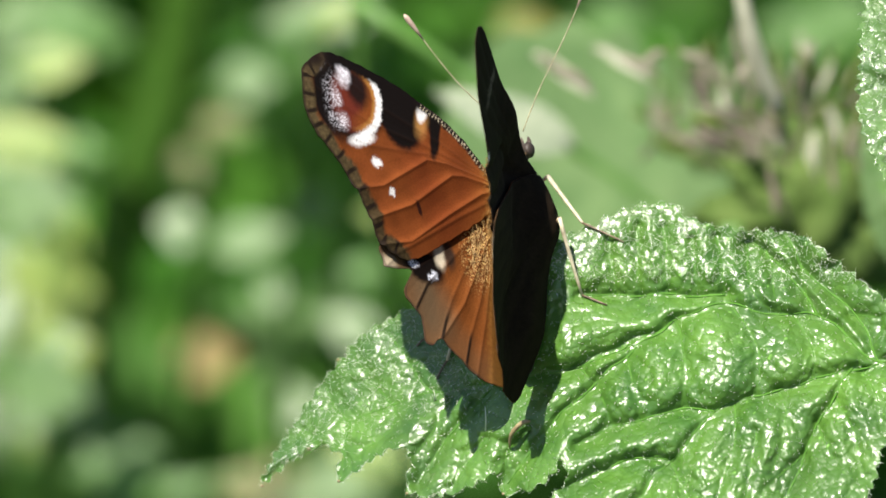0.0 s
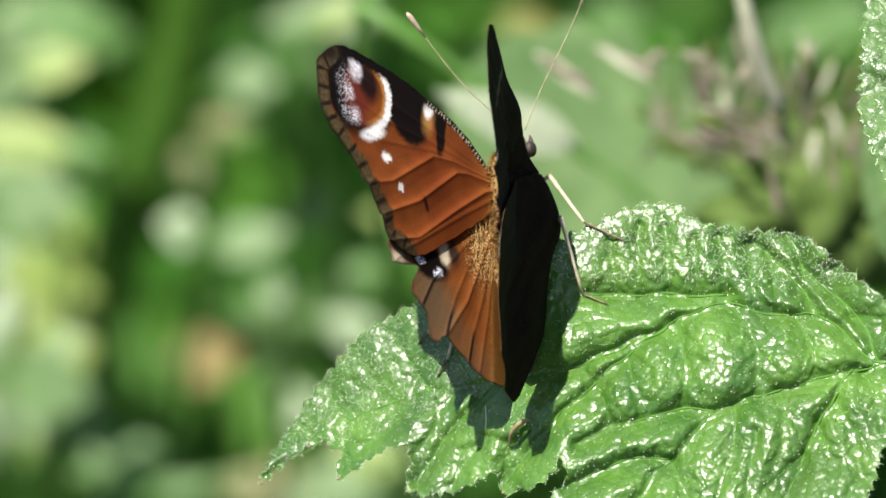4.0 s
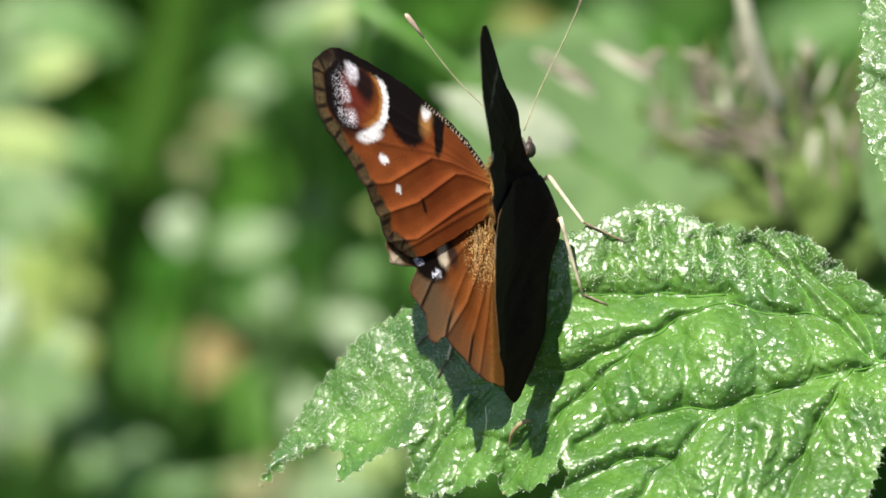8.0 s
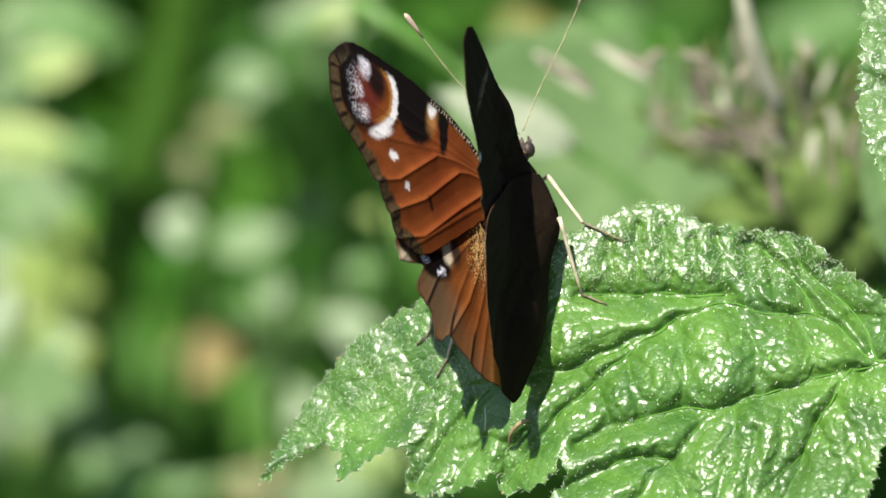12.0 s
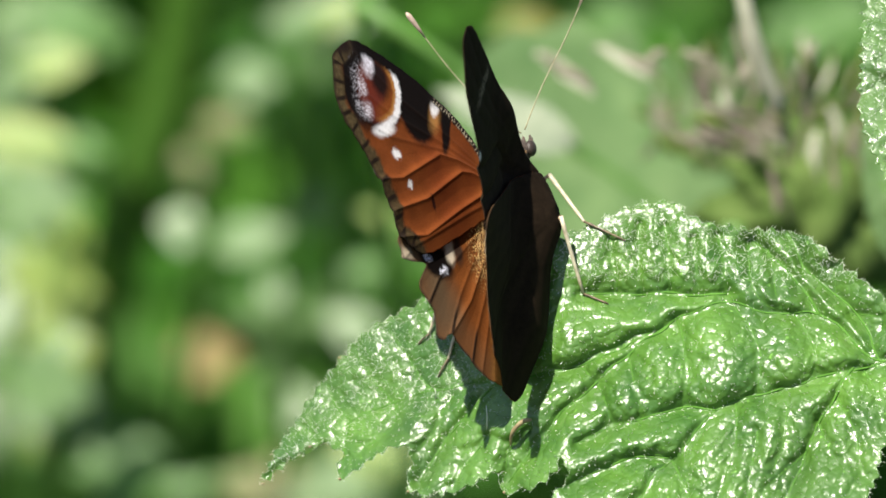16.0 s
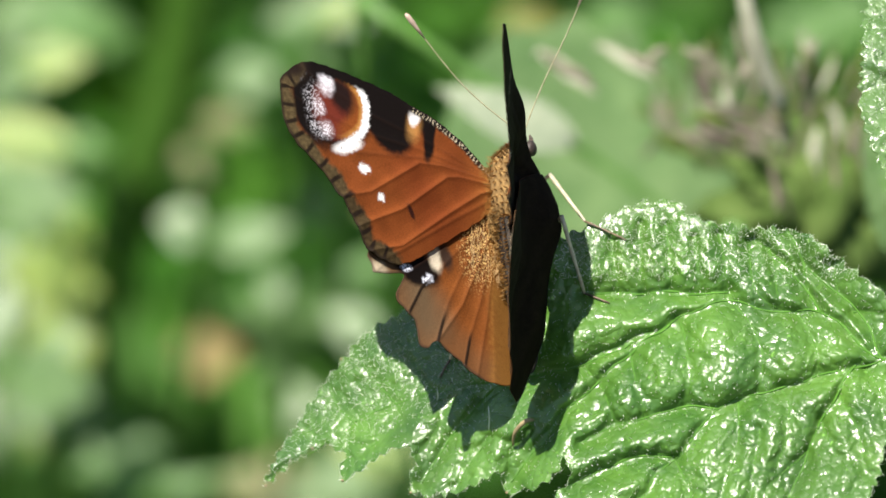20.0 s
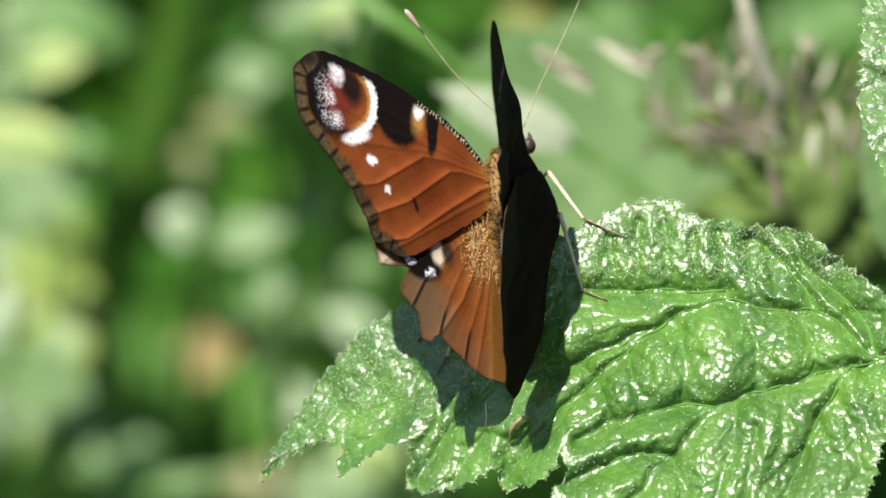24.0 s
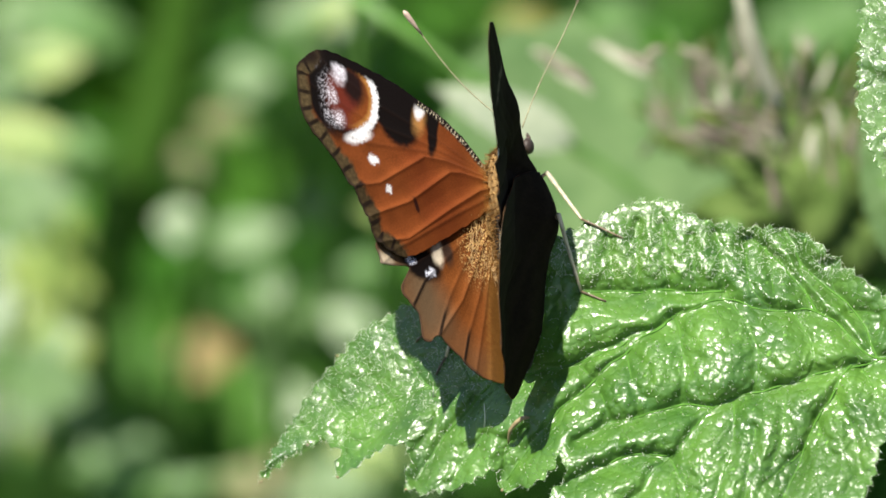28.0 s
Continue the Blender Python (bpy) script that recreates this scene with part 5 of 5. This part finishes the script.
# ---- what moves ----
# seconds, left wing and right wing lift in degrees
WINGS = [(0, 67.8, 73.0), (0.5, 66.2, 72.3), (1, 63.9, 72.5), (1.5, 69.6, 70.1), (2, 70.9, 70.4), (2.5, 70.8, 70.9), (3, 71.8, 70.9), (3.5, 71.6, 70.8), (5.5, 72.5, 71.3), (6, 72.9, 72.4), (6.5, 73.1, 72.0), (7, 74.6, 75.0), (7.5, 70.6, 71.2), (8, 70.7, 72.1), (8.5, 71.8, 71.5), (9, 71.9, 72.5), (9.5, 72.8, 72.5), (10, 73.6, 72.8), (10.5, 74.2, 73.5), (11, 75.3, 74.2), (11.5, 75.3, 75.0), (12, 75.6, 75.8), (12.5, 76.0, 76.4), (14.5, 76.0, 77.0), (15, 76.5, 77.3), (15.5, 76.5, 77.8), (16, 76.2, 76.3), (16.5, 74.6, 76.6), (17, 76.0, 76.3), (17.5, 76.5, 76.1), (18, 75.4, 76.5), (18.5, 73.3, 75.3), (19, 61.9, 66.4), (19.5, 53.8, 68.6), (20, 59.8, 67.0), (20.5, 60.0, 69.1), (21, 65.3, 68.3), (21.5, 67.3, 69.7), (23.5, 61.4, 71.5), (24, 64.8, 69.7), (24.5, 60.6, 67.6), (25, 54.4, 72.1), (25.5, 63.8, 68.4), (26, 64.1, 66.0), (26.5, 65.0, 69.3), (27, 66.2, 69.2), (27.5, 64.8, 68.6), (28, 66.4, 69.8)]
# seconds, sway of the leaf about its rooted side in degrees
SWAY = [(0, -0.11), (0.5, 0.18), (1, 0.07), (1.5, 0.165), (2, 0.165), (2.5, 0.165), (3, 0.18), (3.5, 0.25), (5.5, 0.165), (6, 0.12), (6.5, 0.05), (7, 0.05), (7.5, 0.05), (8, 0.0), (8.5, 0.15), (9, 0.12), (9.5, 0.12), (10, 0.12), (10.5, 0.12), (11, 0.054), (11.5, 0.047), (12, 0.02), (12.5, 0.1), (14.5, 0.01), (15, 0.05), (15.5, 0.01), (16, 0.04), (16.5, 0.01), (17, 0.054), (17.5, 0.05), (18, -0.08), (18.5, -0.03), (19, -0.272), (19.5, -0.545), (20, -0.387), (20.5, 0.1), (21, 0.11), (21.5, 0.118), (23.5, -0.04), (24, 0.0), (24.5, 0.0), (25, -0.70), (25.5, 0.1), (26, 0.054), (26.5, 0.0), (27, -0.11), (27.5, 0.0), (28, -0.04)]


def motions():
    for ob, k in ((left_fore, 1), (left_hind, 1), (right_fore, 2), (right_hind, 2)):
        y = 0.0 if k == 1 else -WIDE * 0.001
        fold = 0.4 if ob == right_hind else 0.0
        walk(ob, [(row[0], pose(0, y, 0, row[k] if k == 1 else -row[k] - fold, 0, 0)) for row in WINGS])
    root = SITE @ Matrix.Translation((0.0373, 0.0016, 0))
    for ob, rest in ((broad_leaf, SITE), (butterfly, FLY)):
        walk(ob, [(t, root @ Matrix.Rotation(radians(-a), 4, "Z") @ root.inverted() @ rest) for t, a in SWAY])


motions()
